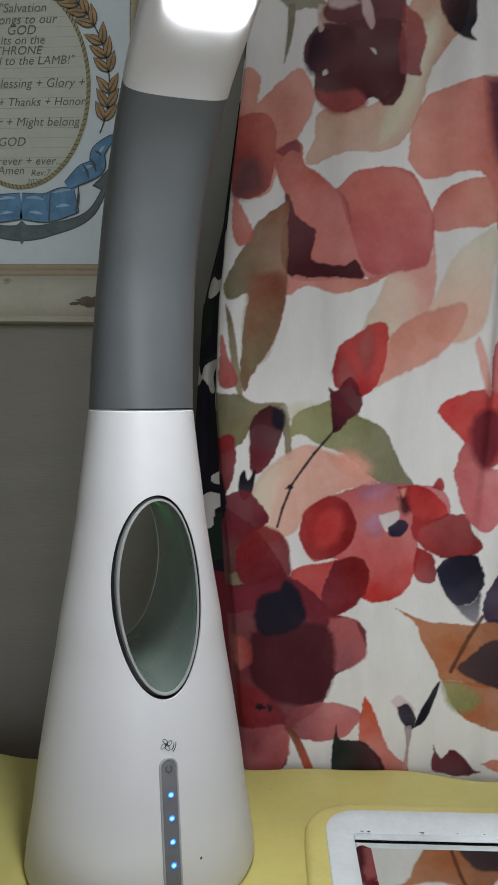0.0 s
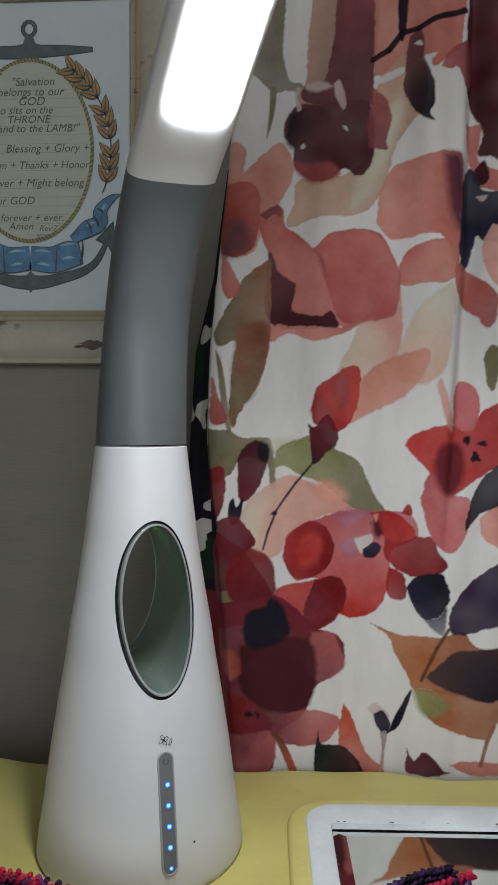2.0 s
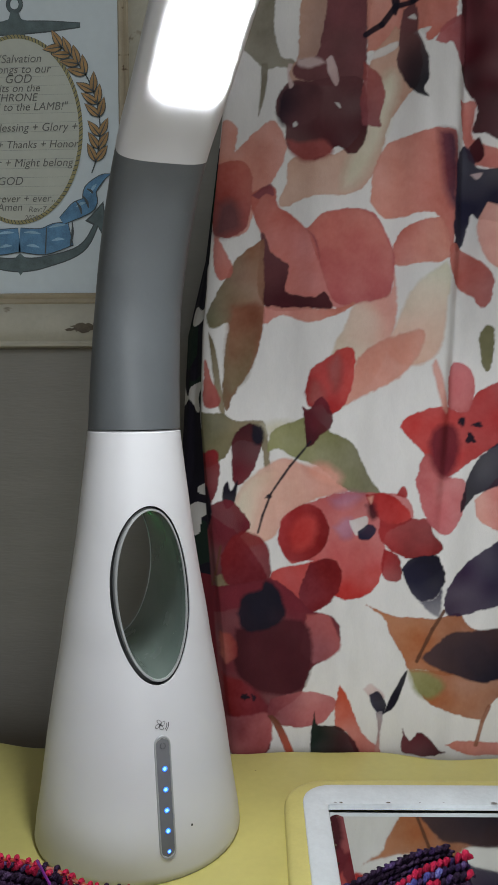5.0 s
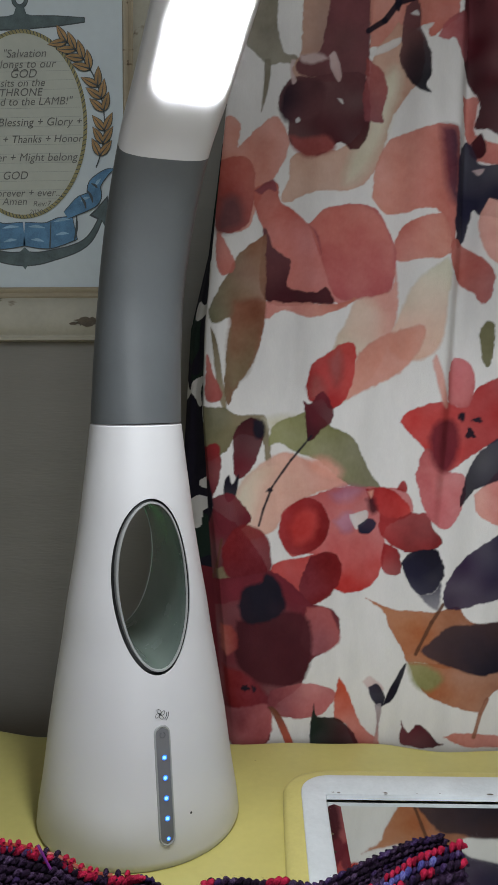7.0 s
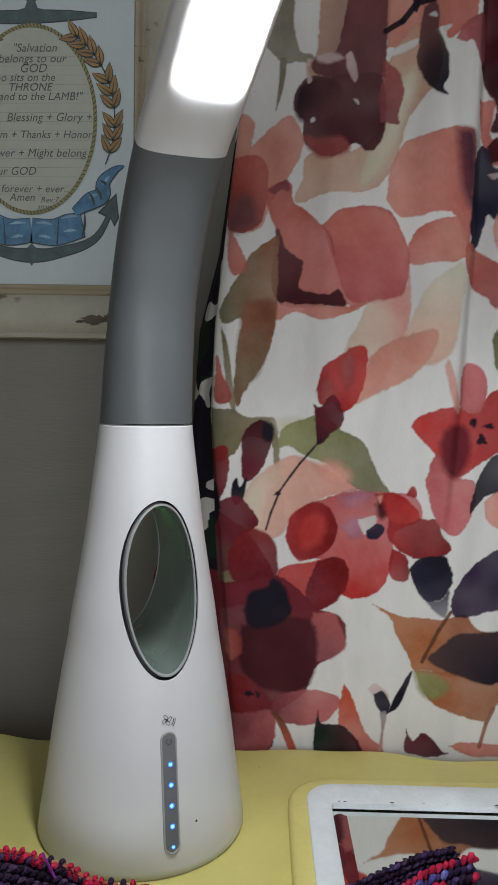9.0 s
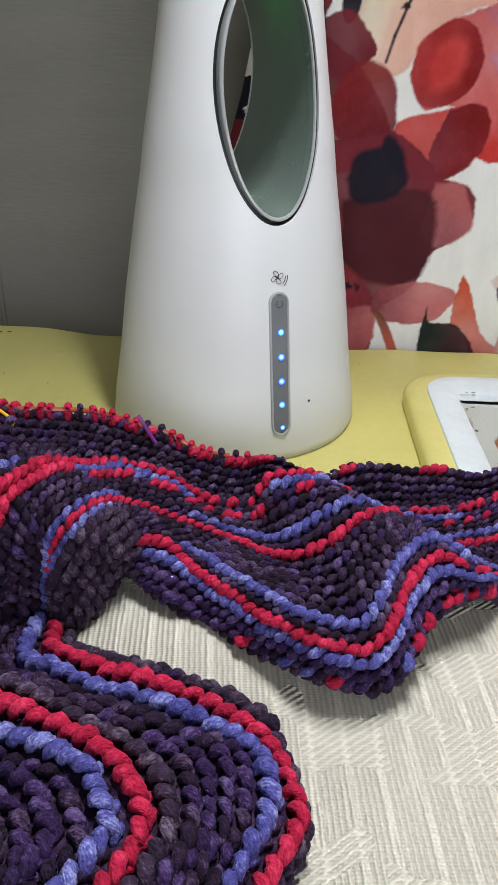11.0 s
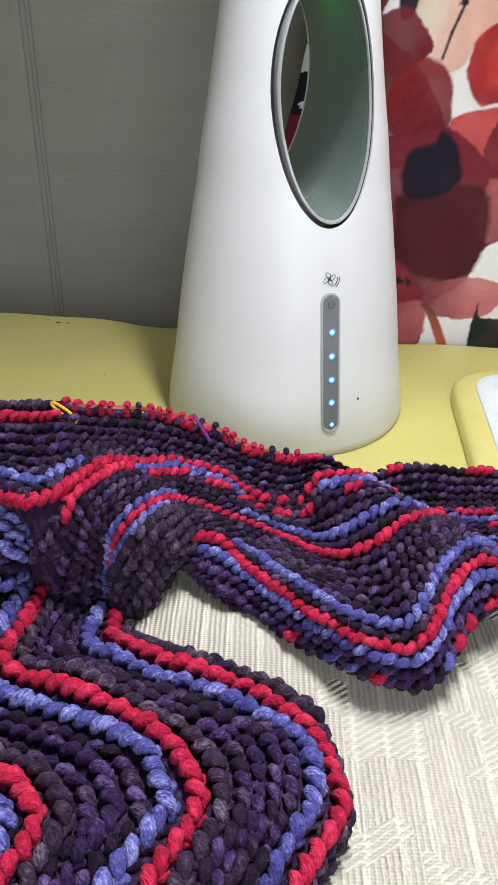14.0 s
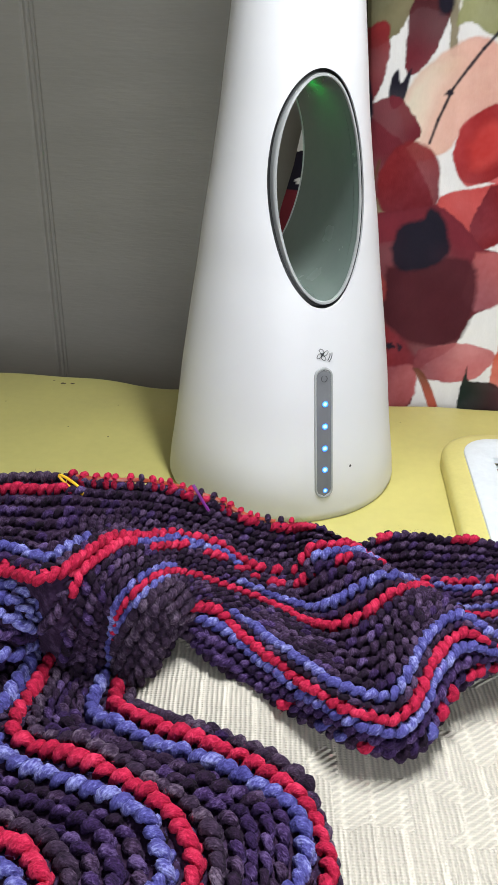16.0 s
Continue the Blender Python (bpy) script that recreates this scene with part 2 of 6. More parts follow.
body = part("body", loft(rings), WHITE_PLASTIC, lamp, "white glossy plastic cone")
cutter = new("cutter", bpy.data.meshes.new("cutter"))
bm = loft([[(x, s, z) for x, z in oval(HA, HB)] for s in (-0.1, 0.1)])
bmesh.ops.recalc_face_normals(bm, faces=bm.faces)
bm.to_mesh(cutter.data)
bm.free()
cutter.matrix_world = lamp.matrix_world
cut = body.modifiers.new("cut", "BOOLEAN")
cut.object, cut.operation, cut.solver = cutter, "DIFFERENCE", "EXACT"
bpy.context.view_layer.update()
whole = body.data
body.data = bpy.data.meshes.new_from_object(body.evaluated_get(bpy.context.evaluated_depsgraph_get()))
body.modifiers.clear()
bpy.data.objects.remove(cutter)
bpy.data.meshes.remove(whole)
body.data.polygons.foreach_set("use_smooth", [True] * len(body.data.polygons))
body.data.set_sharp_from_angle(angle=radians(35))


def oval_sleeve(dims, shift=0.0):
    """A sleeve through the body; each ring is (half width, half height, side, set back from the face)."""
    return loft([[(x, face_y(x, z, s) - s * back, z) for x, z in ((q[0] + shift, q[1]) for q in oval(a, b))] for a, b, s, back in dims], caps=False)


part("tunnel", oval_sleeve([(0.0172, 0.0402, -1, 0.0016), (0.0165, 0.0394, -1, 0.006), (0.0163, 0.0390, -1, 0.014), (0.0182, 0.0405, 1, 0.012), (0.0190, 0.0424, 1, 0.002)], 0.0006), TUNNEL_GREY, lamp, "glossy grey green tunnel wall")
part("opening_ring", oval_sleeve([(0.0186, 0.0416, -1, 0.004), (0.0186, 0.0416, -1, 0.0012), (0.0183, 0.0413, -1, 0.0006), (0.0175, 0.0405, -1, 0.0006), (0.0172, 0.0402, -1, 0.0014)], 0.0007), RING_GREY, lamp, "light grey ring inside the oval opening")
part("opening_ring", oval_sleeve([(0.0199, 0.0429, 1, 0.003), (0.0199, 0.0429, 1, 0.001), (0.0194, 0.0424, 1, 0.001)]), RING_GREY, lamp, "light grey ring inside the oval opening")
part("shadow_gap", oval_sleeve([(0.01999, 0.04299, -1, 0.0012), (0.0199, 0.0429, -1, 0.0050), (0.0172, 0.0402, -1, 0.0050)]), GAP_BLACK, lamp, "black gap round the ring")

GREEN_LED = glow("green_led", (0.0, 1.0, 0.10), 80.0)
bm = bmesh.new()
bmesh.ops.create_uvsphere(bm, u_segments=10, v_segments=6, radius=0.0011, matrix=Matrix.Translation((HX + 0.001, -0.0080, HZ + 0.0386)))
part("green_light", bm, GREEN_LED, lamp, "small green light inside the opening")

# neck and head: sections along the front line (local y, z), with width, depth and squareness
front = spline([(0, -0.0237, SEAM + 0.0004), (0, -0.0228, 0.245), (0, -0.0245, 0.275), (0, -0.0325, 0.305), (0, -0.0480, 0.334), (0, -0.0735, 0.3585), (0, -0.118, 0.400), (0, -0.165, 0.437), (0, -0.215, 0.470)], 81)
STATIONS = [0, 20, 40, 50, 60, 80]
WIDE = [0.0474, 0.0432, 0.0422, 0.0420, 0.0418, 0.0415]
DEEP = [0.0474, 0.036, 0.022, 0.017, 0.014, 0.012]
SQUARE = [2.0, 2.3, 3.0, 3.6, 4.0, 4.0]


def facing(i):
    """The neck twists a little, so that the head faces more to the front."""
    f = radians(-9.0) * min(i / 41.0, 1.0) ** 1.5
    return np.array(((math.cos(f), -math.sin(f), 0), (math.sin(f), math.cos(f), 0), (0, 0, 1)))


def neck_ring(i, grow=0.0, count=64):
    t = front[min(i + 1, 80)] - front[max(i - 1, 0)]
    t /= np.linalg.norm(t)
    back = np.array((0, t[2], -t[1]))
    w, d, e = np.interp(i, STATIONS, WIDE) / 2 + grow, np.interp(i, STATIONS, DEEP) / 2 + grow, np.interp(i, STATIONS, SQUARE)
    c = front[i] + back * np.interp(i, STATIONS, DEEP) / 2
    out = []
    for k in range(count):
        a = k * math.tau / count
        px = math.copysign(abs(math.cos(a)) ** (2 / e), math.cos(a)) * w
        pd = math.copysign(abs(math.sin(a)) ** (2 / e), math.sin(a)) * d
        out.append(tuple(front[i] + facing(i) @ (c - front[i] + np.array((px, 0, 0)) + back * pd)))
    return out


EDGE = 41
part("neck", loft([neck_ring(i) for i in range(0, EDGE + 1)]), GREY_PLASTIC, lamp, "matt dark grey curved neck")
part("seam", loft([neck_ring(0, -0.0006), neck_ring(1, -0.0006)]), GAP_BLACK, lamp)
head = part("head", loft([neck_ring(EDGE, -0.0004)] + [neck_ring(i) for i in range(EDGE, 81)]), WHITE_PLASTIC, lamp, "white lamp head")


def head_point(i, across, lift):
    i0 = min(int(i), 79)
    p = front[i0] + (front[i0 + 1] - front[i0]) * (i - i0)
    t = front[min(i0 + 1, 80)] - front[max(i0 - 1, 0)]
    t /= np.linalg.norm(t)
    return tuple(p + facing(i0) @ (np.array((across, 0, 0)) - np.array((0, t[2], -t[1])) * lift))


# the lit panel: a strip with rounded ends just proud of the underside
PW, PC, P0, P1, ROUND = 0.0136, 0.0016, 49.7, 78.5, 0.006
pitch_len = float(np.linalg.norm(front[60] - front[59]))
bm = bmesh.new()
rows_v = []
for s in np.linspace(0, 1, 60):
    i = P0 + (P1 - P0) * s
    d = min(i - P0, P1 - i) * pitch_len
    half = PW if d >= ROUND else PW - ROUND + math.sqrt(max(ROUND ** 2 - (ROUND - d) ** 2, 0))
    rows_v.append([bm.verts.new(head_point(i, PC + half * a, 0.0009)) for a in (-1, -0.5, 0, 0.5, 1)])
for r, s in zip(rows_v, rows_v[1:]):
    for k in range(4):
        bm.faces.new((r[k], r[k + 1], s[k + 1], s[k]))
part("led_panel", bm, PANEL, head, "glowing white light panel")

# touch strip with its lights, and the fan sign above it
ZB, ZT, SX = 0.0112, 0.0684, -0.0027


def strip_outline(half, z0, z1, count=12):
    pts = [(SX + half * math.cos(a), z1 - half + half * math.sin(a)) for a in np.linspace(0, math.pi, count)]
    return pts + [(SX + half * math.cos(a), z0 + half + half * math.sin(a)) for a in np.linspace(math.pi, math.tau, count)]


def on_body(pts, lift):
    return [(x, face_y(x, z, -1) - lift, z) for x, z in pts]


bm = loft([on_body(strip_outline(0.0041, ZB, ZT), 0.0), on_body(strip_outline(0.0040, ZB + 0.0001, ZT - 0.0001), 0.0006), on_body(strip_outline(0.0035, ZB + 0.0007, ZT - 0.0007), 0.0007), on_body(strip_outline(0.0032, ZB + 0.0011, ZT - 0.0011), 0.0002 + 0.0002)], caps=False)
strip = part("touch_strip", bm, RING_GREY, lamp, "grey raised rim of the touch strip")
bm = bmesh.new()
zz = np.linspace(ZB + 0.001, ZT - 0.001, 40)
vr = []
for z in zz:
    d = min(z - ZB - 0.001, ZT - 0.001 - z)
    h = 0.0033 if d >= 0.0033 else math.sqrt(max(0.0033 ** 2 - (0.0033 - d) ** 2, 1e-9))
    vr.append([bm.verts.new((SX + h * a, face_y(SX + h * a, z, -1) - 0.0004, z)) for a in (-1, -0.5, 0, 0.5, 1)])
for r, s in zip(vr, vr[1:]):
    for k in range(4):
        bm.faces.new((r[k], r[k + 1], s[k + 1], s[k]))
part("strip_face", bm, STRIP_GREY, strip, "translucent grey touch strip")


def disc(x, z, r, lift, count=14):
    bm = bmesh.new()
    bm.faces.new([bm.verts.new((x + r * math.cos(a), face_y(x + r * math.cos(a), z + r * math.sin(a), -1) - lift, z + r * math.sin(a))) for a in np.linspace(0, math.tau, count + 1)[:-1]])
    return bm


for i, z in enumerate((0.0531, 0.0434, 0.0337, 0.0242, 0.0148)):
    r = 0.0013 if i < 4 else 0.0010
    light = part("indicator_light", disc(SX + 0.0004, z, r, 0.0007), BLUE_LED, strip, "small glowing blue light", smooth=False)
    part("bright_core", disc(SX + 0.0003, z + 0.0001, r * 0.62, 0.0009), BLUE_LED_CORE, light, smooth=False)


def arc_line(cx, cz, r, a0, a1, width, lift=0.0002, count=14, squash=1.0, turn=0.0):
    bm = bmesh.new()
    prev = None
    for a in np.radians(np.linspace(a0, a1, count)):
        pair = []
        for q in (r - width / 2, r + width / 2):
            px, pz = q * math.cos(a), q * math.sin(a) * squash
            x, z = cx + px * math.cos(turn) - pz * math.sin(turn), cz + px * math.sin(turn) + pz * math.cos(turn)
            pair.append(bm.verts.new((x, face_y(x, z, -1) - lift, z)))
        if prev:
            bm.faces.new((prev[0], prev[1], pair[1], pair[0]))
        prev = pair
    return bm


part("power_sign", arc_line(SX, ZT - 0.0046, 0.0013, 110, 430, 0.0003, 0.0008), INK_DARK, strip, "faint dark power sign", smooth=False)
sign = part("fan_sign", disc(SX - 0.0004, 0.0735, 0.0004, 0.0002), INK_DARK, lamp, "small dark printed fan sign", smooth=False)
for k in range(4):
    a = radians(18 + 90 * k)
    part("blade", arc_line(SX - 0.0004 + 0.0015 * math.cos(a), 0.0735 + 0.0015 * math.sin(a), 0.0012, 0, 350, 0.00036, squash=0.62, turn=a + 0.5), INK_DARK, sign, smooth=False)
for k in range(2):
    part("wave", arc_line(SX - 0.0002, 0.0735, 0.0031 + 0.0009 * k, -52, 8, 0.00036), INK_DARK, sign, smooth=False)
part("speck", disc(0.0105, 0.0232, 0.0006, 0.0002), INK_DARK, lamp, "tiny dark speck on the plastic", smooth=False)

# ---------------------------------------------------------------- the curtain
U0, U1, Z0, Z1, STEP = -0.030, 0.285, -0.02, 0.60, 0.0007


def left_edge(z):
    return np.interp(z, (-0.3, 0.0, 0.088, 0.17, 0.215, 0.273, 0.345, 0.405, 0.6), (0.044, 0.0415, 0.035, 0.028, 0.0245, 0.026, 0.032, 0.038, 0.052))


def cloth_depth(x, z):
    y = 0.099 - 0.015 * np.exp(-((z - 0.23) / 0.13) ** 2)
    y = y + 0.0022 * np.sin(x * 95 + z * 4) * np.clip(z * 6, 0.25, 1) + 0.0012 * np.sin(x * 210 - z * 9)
    y = y - 0.0030 * np.exp(-((x - 0.166) / 0.011) ** 2) * np.clip((z - 0.08) * 4, 0, 1)
    crease = np.interp(z, (0.1, 0.256, 0.284, 0.322, 0.41, 0.6), (0.166, 0.1753, 0.1772, 0.1804, 0.1827, 0.186))
    return y + 0.013 * np.exp(-((x - crease - 0.0065) / np.where(x < crease + 0.0065, 0.0042, 0.009)) ** 2) * np.clip((z - 0.1) * 5, 0, 1)


zs = np.concatenate([np.linspace(-0.33, -0.03, 12), np.arange(Z0, Z1, STEP)])
us = np.concatenate([np.linspace(-0.03, -0.0008, 36), np.arange(0, U1 - 0.02, STEP)])
UU, ZZ = np.meshgrid(us, zs)
edge = left_edge(ZZ)
turned = np.clip(-UU / 0.03, 0, 1)
hidden_edge = np.interp(ZZ, (-0.3, 0.0, 0.1, 0.125, 0.15, 0.18, 0.27, 0.32, 0.4, 0.6), (-0.03, -0.03, -0.019, -0.012, -0.007, 0.006, 0.011, 0.023, 0.033, 0.05))
XX = np.where(UU >= 0, edge + UU, edge + (hidden_edge - edge) * turned)
YY = np.where(UU >= 0, cloth_depth(XX, ZZ), cloth_depth(edge, ZZ) + 0.034 * turned ** 0.7 + 0.003 * np.sin(turned * 9 + ZZ * 20) * turned)
YY = YY + 0.002 * np.exp(-np.clip(UU, 0, 1) / 0.003)
YY = np.where(ZZ < 0.012, np.maximum(YY, 0.0965), YY)
# the printed watercolour, painted wash over wash
INK, INKBLUE, PLUM = (0.013, 0.011, 0.020), (0.022, 0.02, 0.045), (0.04, 0.02, 0.055)
MAROON, WINE, REDDK, SMOKE = (0.060, 0.012, 0.017), (0.135, 0.018, 0.027), (0.22, 0.021, 0.024), (0.14, 0.055, 0.06)
RED, REDB, CORAL, CORALDK, CORALB = (0.34, 0.028, 0.03), (0.50, 0.055, 0.05), (0.52, 0.165, 0.135), (0.33, 0.085, 0.08), (0.59, 0.25, 0.195)
ROSE, ROSEDK, PINK, PEACH, PEACHL = (0.48, 0.14, 0.14), (0.25, 0.07, 0.085), (0.54, 0.15, 0.16), (0.67, 0.33, 0.26), (0.70, 0.46, 0.37)
BLUSH, BLUSHP, SAND, SAGEP, LILAC = (0.60, 0.46, 0.45), (0.64, 0.31, 0.26), (0.54, 0.33, 0.25), (0.63, 0.60, 0.48), (0.40, 0.17, 0.24)
OLIVE, OLIVEG, OLIVEB, GREENY, RUST = (0.15, 0.14, 0.075), (0.24, 0.215, 0.165), (0.21, 0.17, 0.10), (0.28, 0.28, 0.125), (0.28, 0.12, 0.075)
FOREST, UMBER, UMBRA, ORANGE, VERMIL, GREY, WHITE = (0.014, 0.026, 0.02), (0.12, 0.05, 0.028), (0.06, 0.036, 0.04), (0.42, 0.15, 0.06), (0.48, 0.07, 0.03), (0.27, 0.26, 0.29), (0.70, 0.68, 0.668)
PRINT = np.empty(UU.shape + (3,))
PRINT[:] = WHITE


def wobble(px, pz, scale, seed):
    """Smooth unevenness in -1..1."""
    r = np.random.RandomState(seed)
    out = np.zeros_like(px)
    for k in range(7):
        f = scale * (0.6 + 1.9 * k / 6)
        a, p = r.uniform(0, math.tau), r.uniform(0, math.tau)
        out += np.sin((px * math.cos(a) + pz * math.sin(a)) * f + p + 1.3 * np.sin((px * math.sin(a) - pz * math.cos(a)) * f * 0.7 + p)) / (1 + 0.35 * k)
    return out / 3.2


COUNT = [0]


def wash(x0, x1, z0, z1, field, color, soft=0.0008, rough=1.0, color2=None, turn=0.0):
    """field(x, z) gives metres inside the shape; a wash pools darker at its rim, thins where the brush was wet
    and lets what lies beneath show a little."""
    COUNT[0] += 1
    sel = np.nonzero((XX > x0) & (XX < x1) & (ZZ > z0) & (ZZ < z1) & (UU > -0.022))
    if not len(sel[0]):
        return
    px, pz = XX[sel], ZZ[sel]
    inside = field(px, pz) + rough * (0.0010 * wobble(px, pz, 300, COUNT[0]) + 0.0008 * wobble(px, pz, 900, COUNT[0] + 77) + 0.0004 * wobble(px, pz, 1700, COUNT[0] + 500))
    cover = np.clip(inside / soft + 0.5, 0, 1)
    cloud = wobble(px, pz, 130, COUNT[0] + 900)
    a = COUNT[0] * 2.4
    drift = ((px - (x0 + x1) / 2) * math.cos(a) + (pz - (z0 + z1) / 2) * math.sin(a)) / max(x1 - x0, z1 - z0)
    along = ((px - (x0 + x1) / 2) * math.cos(turn) / (x1 - x0) + (pz - (z0 + z1) / 2) * math.sin(turn) / (z1 - z0)) + 0.5
    mixed = np.clip(along + 0.18 * cloud, 0, 1)
    mixed = (mixed * mixed * (3 - 2 * mixed))[:, None]
    c = np.array(color)[None, :] * (1 - mixed) + np.array(color2 or color)[None, :] * mixed
    tone = np.clip(1 + 0.16 * cloud + 0.05 * wobble(px, pz, 900, COUNT[0] + 1300) + 0.22 * drift, 0.7, 1.35)[:, None]
    rim = 1 - 0.12 * np.exp(-np.clip(inside, 0, 1) / 0.0009)
    dark = max(color) < 0.2
    c = (c * tone if dark else c ** (1 / tone)) * rim[:, None]
    under = PRINT[sel]
    glaze = 0.0 if dark else 0.12
    c = c * (1 - glaze) + glaze * c * under / np.array(WHITE)
    cover = (cover * np.clip(0.97 + 0.06 * wobble(px, pz, 110, COUNT[0] + 1700), 0.85, 1))[:, None]
    PRINT[sel] = under * (1 - cover) + c * cover


def blot(cx, cz, rx, rz, turn, color):
    cx, cz, rx, rz, a = cx / 1000, cz / 1000, rx / 1000, rz / 1000, radians(turn)
    m = max(rx, rz) * 1.35 + 0.004

    def field(x, z):
        u, v = (x - cx) * math.cos(a) + (z - cz) * math.sin(a), (z - cz) * math.cos(a) - (x - cx) * math.sin(a)
        th = np.arctan2(v / rz, u / rx)
        lobes = 1 + 0.11 * np.sin(3 * th + cx * 900) + 0.08 * np.sin(5 * th + cz * 700) + 0.05 * np.sin(2 * th + cx * 300)
        return (lobes - np.hypot(u / rx, v / rz)) * min(rx, rz)
    wash(cx - m, cx + m, cz - m, cz + m, field, color, 0.0018 if color in (WINE, MAROON, INK, ROSEDK) and min(rx, rz) > 0.006 else 0.0009)


def stroke(ax, az, bx, bz, wide, color):
    ax, az, bx, bz, wide = ax / 1000, az / 1000, bx / 1000, bz / 1000, wide / 1000
    length = math.hypot(bx - ax, bz - az)
    dx, dz = (bx - ax) / length, (bz - az) / length

    def field(x, z):
        s = np.clip((x - ax) * dx + (z - az) * dz, 0, length)
        return wide / 2 - np.hypot(x - ax - s * dx, z - az - s * dz)
    wash(min(ax, bx) - 0.006, max(ax, bx) + 0.006, min(az, bz) - 0.006, max(az, bz) + 0.006, field, color, rough=0.15)


def petal(points, color, color2=None, turn=0.0, soft=0.0, rough=0.6):
    """A wash with a drawn outline (millimetres), running from one colour to another across it."""
    p = spline([*points, points[0]], 6 * len(points) + 1)[:-1] / 1000
    (x0, z0), (x1, z1) = p.min(0), p.max(0)
    a, b = p, np.roll(p, -1, 0)

    def field(x, z):
        best, inside = np.full(x.shape, 1.0), np.zeros(x.shape, bool)
        for (ax, az), (bx, bz) in zip(a, b):
            dx, dz = bx - ax, bz - az
            t = np.clip(((x - ax) * dx + (z - az) * dz) / (dx * dx + dz * dz + 1e-12), 0, 1)
            best = np.minimum(best, (x - ax - t * dx) ** 2 + (z - az - t * dz) ** 2)
            if dz:
                inside ^= ((az > z) != (bz > z)) & (x < ax + (z - az) * dx / dz)
        return np.sqrt(best) * np.where(inside, 1, -1)
    wash(x0 - 0.004, x1 + 0.004, z0 - 0.004, z1 + 0.004, field, color, soft / 1000 or 0.0008, rough, color2, radians(turn))


petal([(23, 159), (51.1, 137.2), (65.2, 104.8), (26.3, 85.7), (21.6, 96.8)], WINE, MAROON, -60)
petal([(54.9, 522.5), (51.1, 463.4), (48.6, 449), (57.9, 439.4), (63.3, 433.6), (70.5, 433.4), (81.1, 433), (81.8, 437.5), (74.1, 440.5), (70.6, 450.1), (69.5, 462.4), (71.6, 520.3)], OLIVEG)
petal([(61.5, 437.3), (65.5, 435.1), (64, 419.4), (59.6, 404.5), (61.1, 421.4)], OLIVEG, rough=0.2)
petal([(90.2, 518.8), (85.4, 461.4), (84.7, 440.8), (81.1, 434), (79.3, 425.4), (95.1, 420), (123.3, 424.1), (126.8, 436.1), (126.9, 518.8)], SAND, SMOKE, -20)
petal([(105.8, 517.3), (100.5, 459.3), (95.2, 439.2), (84.7, 437.3), (82.8, 427), (109.2, 421.3), (125, 425.8), (126.1, 450.1), (125.2, 519.1)], SMOKE, ROSEDK, 90)
petal([(126.9, 518.8), (126.8, 450), (128.9, 442.2), (144.2, 445.9), (159.1, 451.8), (163.6, 444.8), (175.1, 454.5), (181.4, 464.9), (179.8, 516)], CORALB, CORAL, 0)
petal([(144.2, 456.2), (128.5, 434.2), (125, 397.6), (109, 380), (80.9, 377.9), (77.3, 362), (73, 347.8), (94.9, 353.3), (116, 354.7), (126.5, 360.4), (135.4, 376.5), (140.8, 397.6), (149.3, 410.6), (158.2, 422.9), (157.5, 447)], SAND, SAND, 60)
petal([(128.5, 415), (140.8, 428.9), (146, 421.6), (140.8, 401.1), (133, 379.9), (123, 364), (112.5, 358.9), (116.1, 376.7), (124.9, 390.5)], SAGEP, soft=8)
petal([(126.1, 436.2), (132, 442), (144.2, 447.3), (145.6, 444.4), (135.9, 438.5)], WHITE, rough=0.3)
petal([(70.4, 404.6), (72.2, 416.8), (81.1, 425.3), (95.1, 423.5), (123.3, 425.9), (127.4, 397.5), (123.1, 382.8), (116.8, 379.5), (109.1, 384.2), (98.4, 375.9), (88, 377.2), (77.4, 385.1), (76.7, 397.4)], SMOKE, MAROON, -60)
petal([(77.4, 389.3), (80.9, 380.7), (91.5, 374.5), (106.2, 379.7), (100.2, 387.1), (88, 387.1)], CORALDK, soft=3)
petal([(71.1, 406.3), (75.7, 420.2), (88.1, 423.6), (99.3, 417.2), (95.8, 400.7), (84.5, 396.7), (73.9, 399.2)], INK, SMOKE, 0, soft=3)
petal([(125.1, 435.6), (133.8, 428.8), (138, 415), (135.2, 402.8), (135.9, 396.1), (128.4, 396.8), (123.2, 400.5)], ROSEDK, CORALDK, 90)
petal([(101.4, 435.9), (105.7, 438.2), (109.9, 425.6), (107.7, 420.4), (103.5, 426.6)], BLUSH, rough=0.3)
petal([(83.9, 438), (95.2, 437.8), (101.4, 433.8), (91.7, 432.1), (84.6, 434.5)], BLUSH, soft=2, rough=0.4)
petal([(78.3, 435.8), (81.1, 435.1), (79, 429.9), (81.8, 422.9), (78.9, 420.9), (77.6, 430.6)], BLUSH, rough=0.2)
petal([(81, 399.1), (83.1, 400.4), (84.5, 398.1), (81.7, 396.9)], WHITE, rough=0.2)
petal([(107, 410.6), (109.9, 410.2), (110.6, 407.5)], WHITE, rough=0.2)
petal([(148.3, 466), (155.8, 467.8), (157.5, 450.4), (163.6, 434.6), (163.3, 422.6), (160.8, 416.4), (163.6, 411.6), (155.8, 415.6), (149.3, 424.5), (145.3, 435.5), (146.3, 447.4)], INK, SMOKE, 100)
stroke(126.1, 452.2, 135.8, 457.7, 3.6, INK)
stroke(135.8, 457.7, 144.2, 468.5, 3.6, INK)
stroke(144.2, 468.5, 154.2, 469.5, 3.6, INK)
stroke(154.2, 469.5, 182.7, 481.3, 3.6, INK)
petal([(140.5, 517), (148.1, 516.6), (146.2, 469.7), (142.1, 468.6)], INK, rough=0.3)
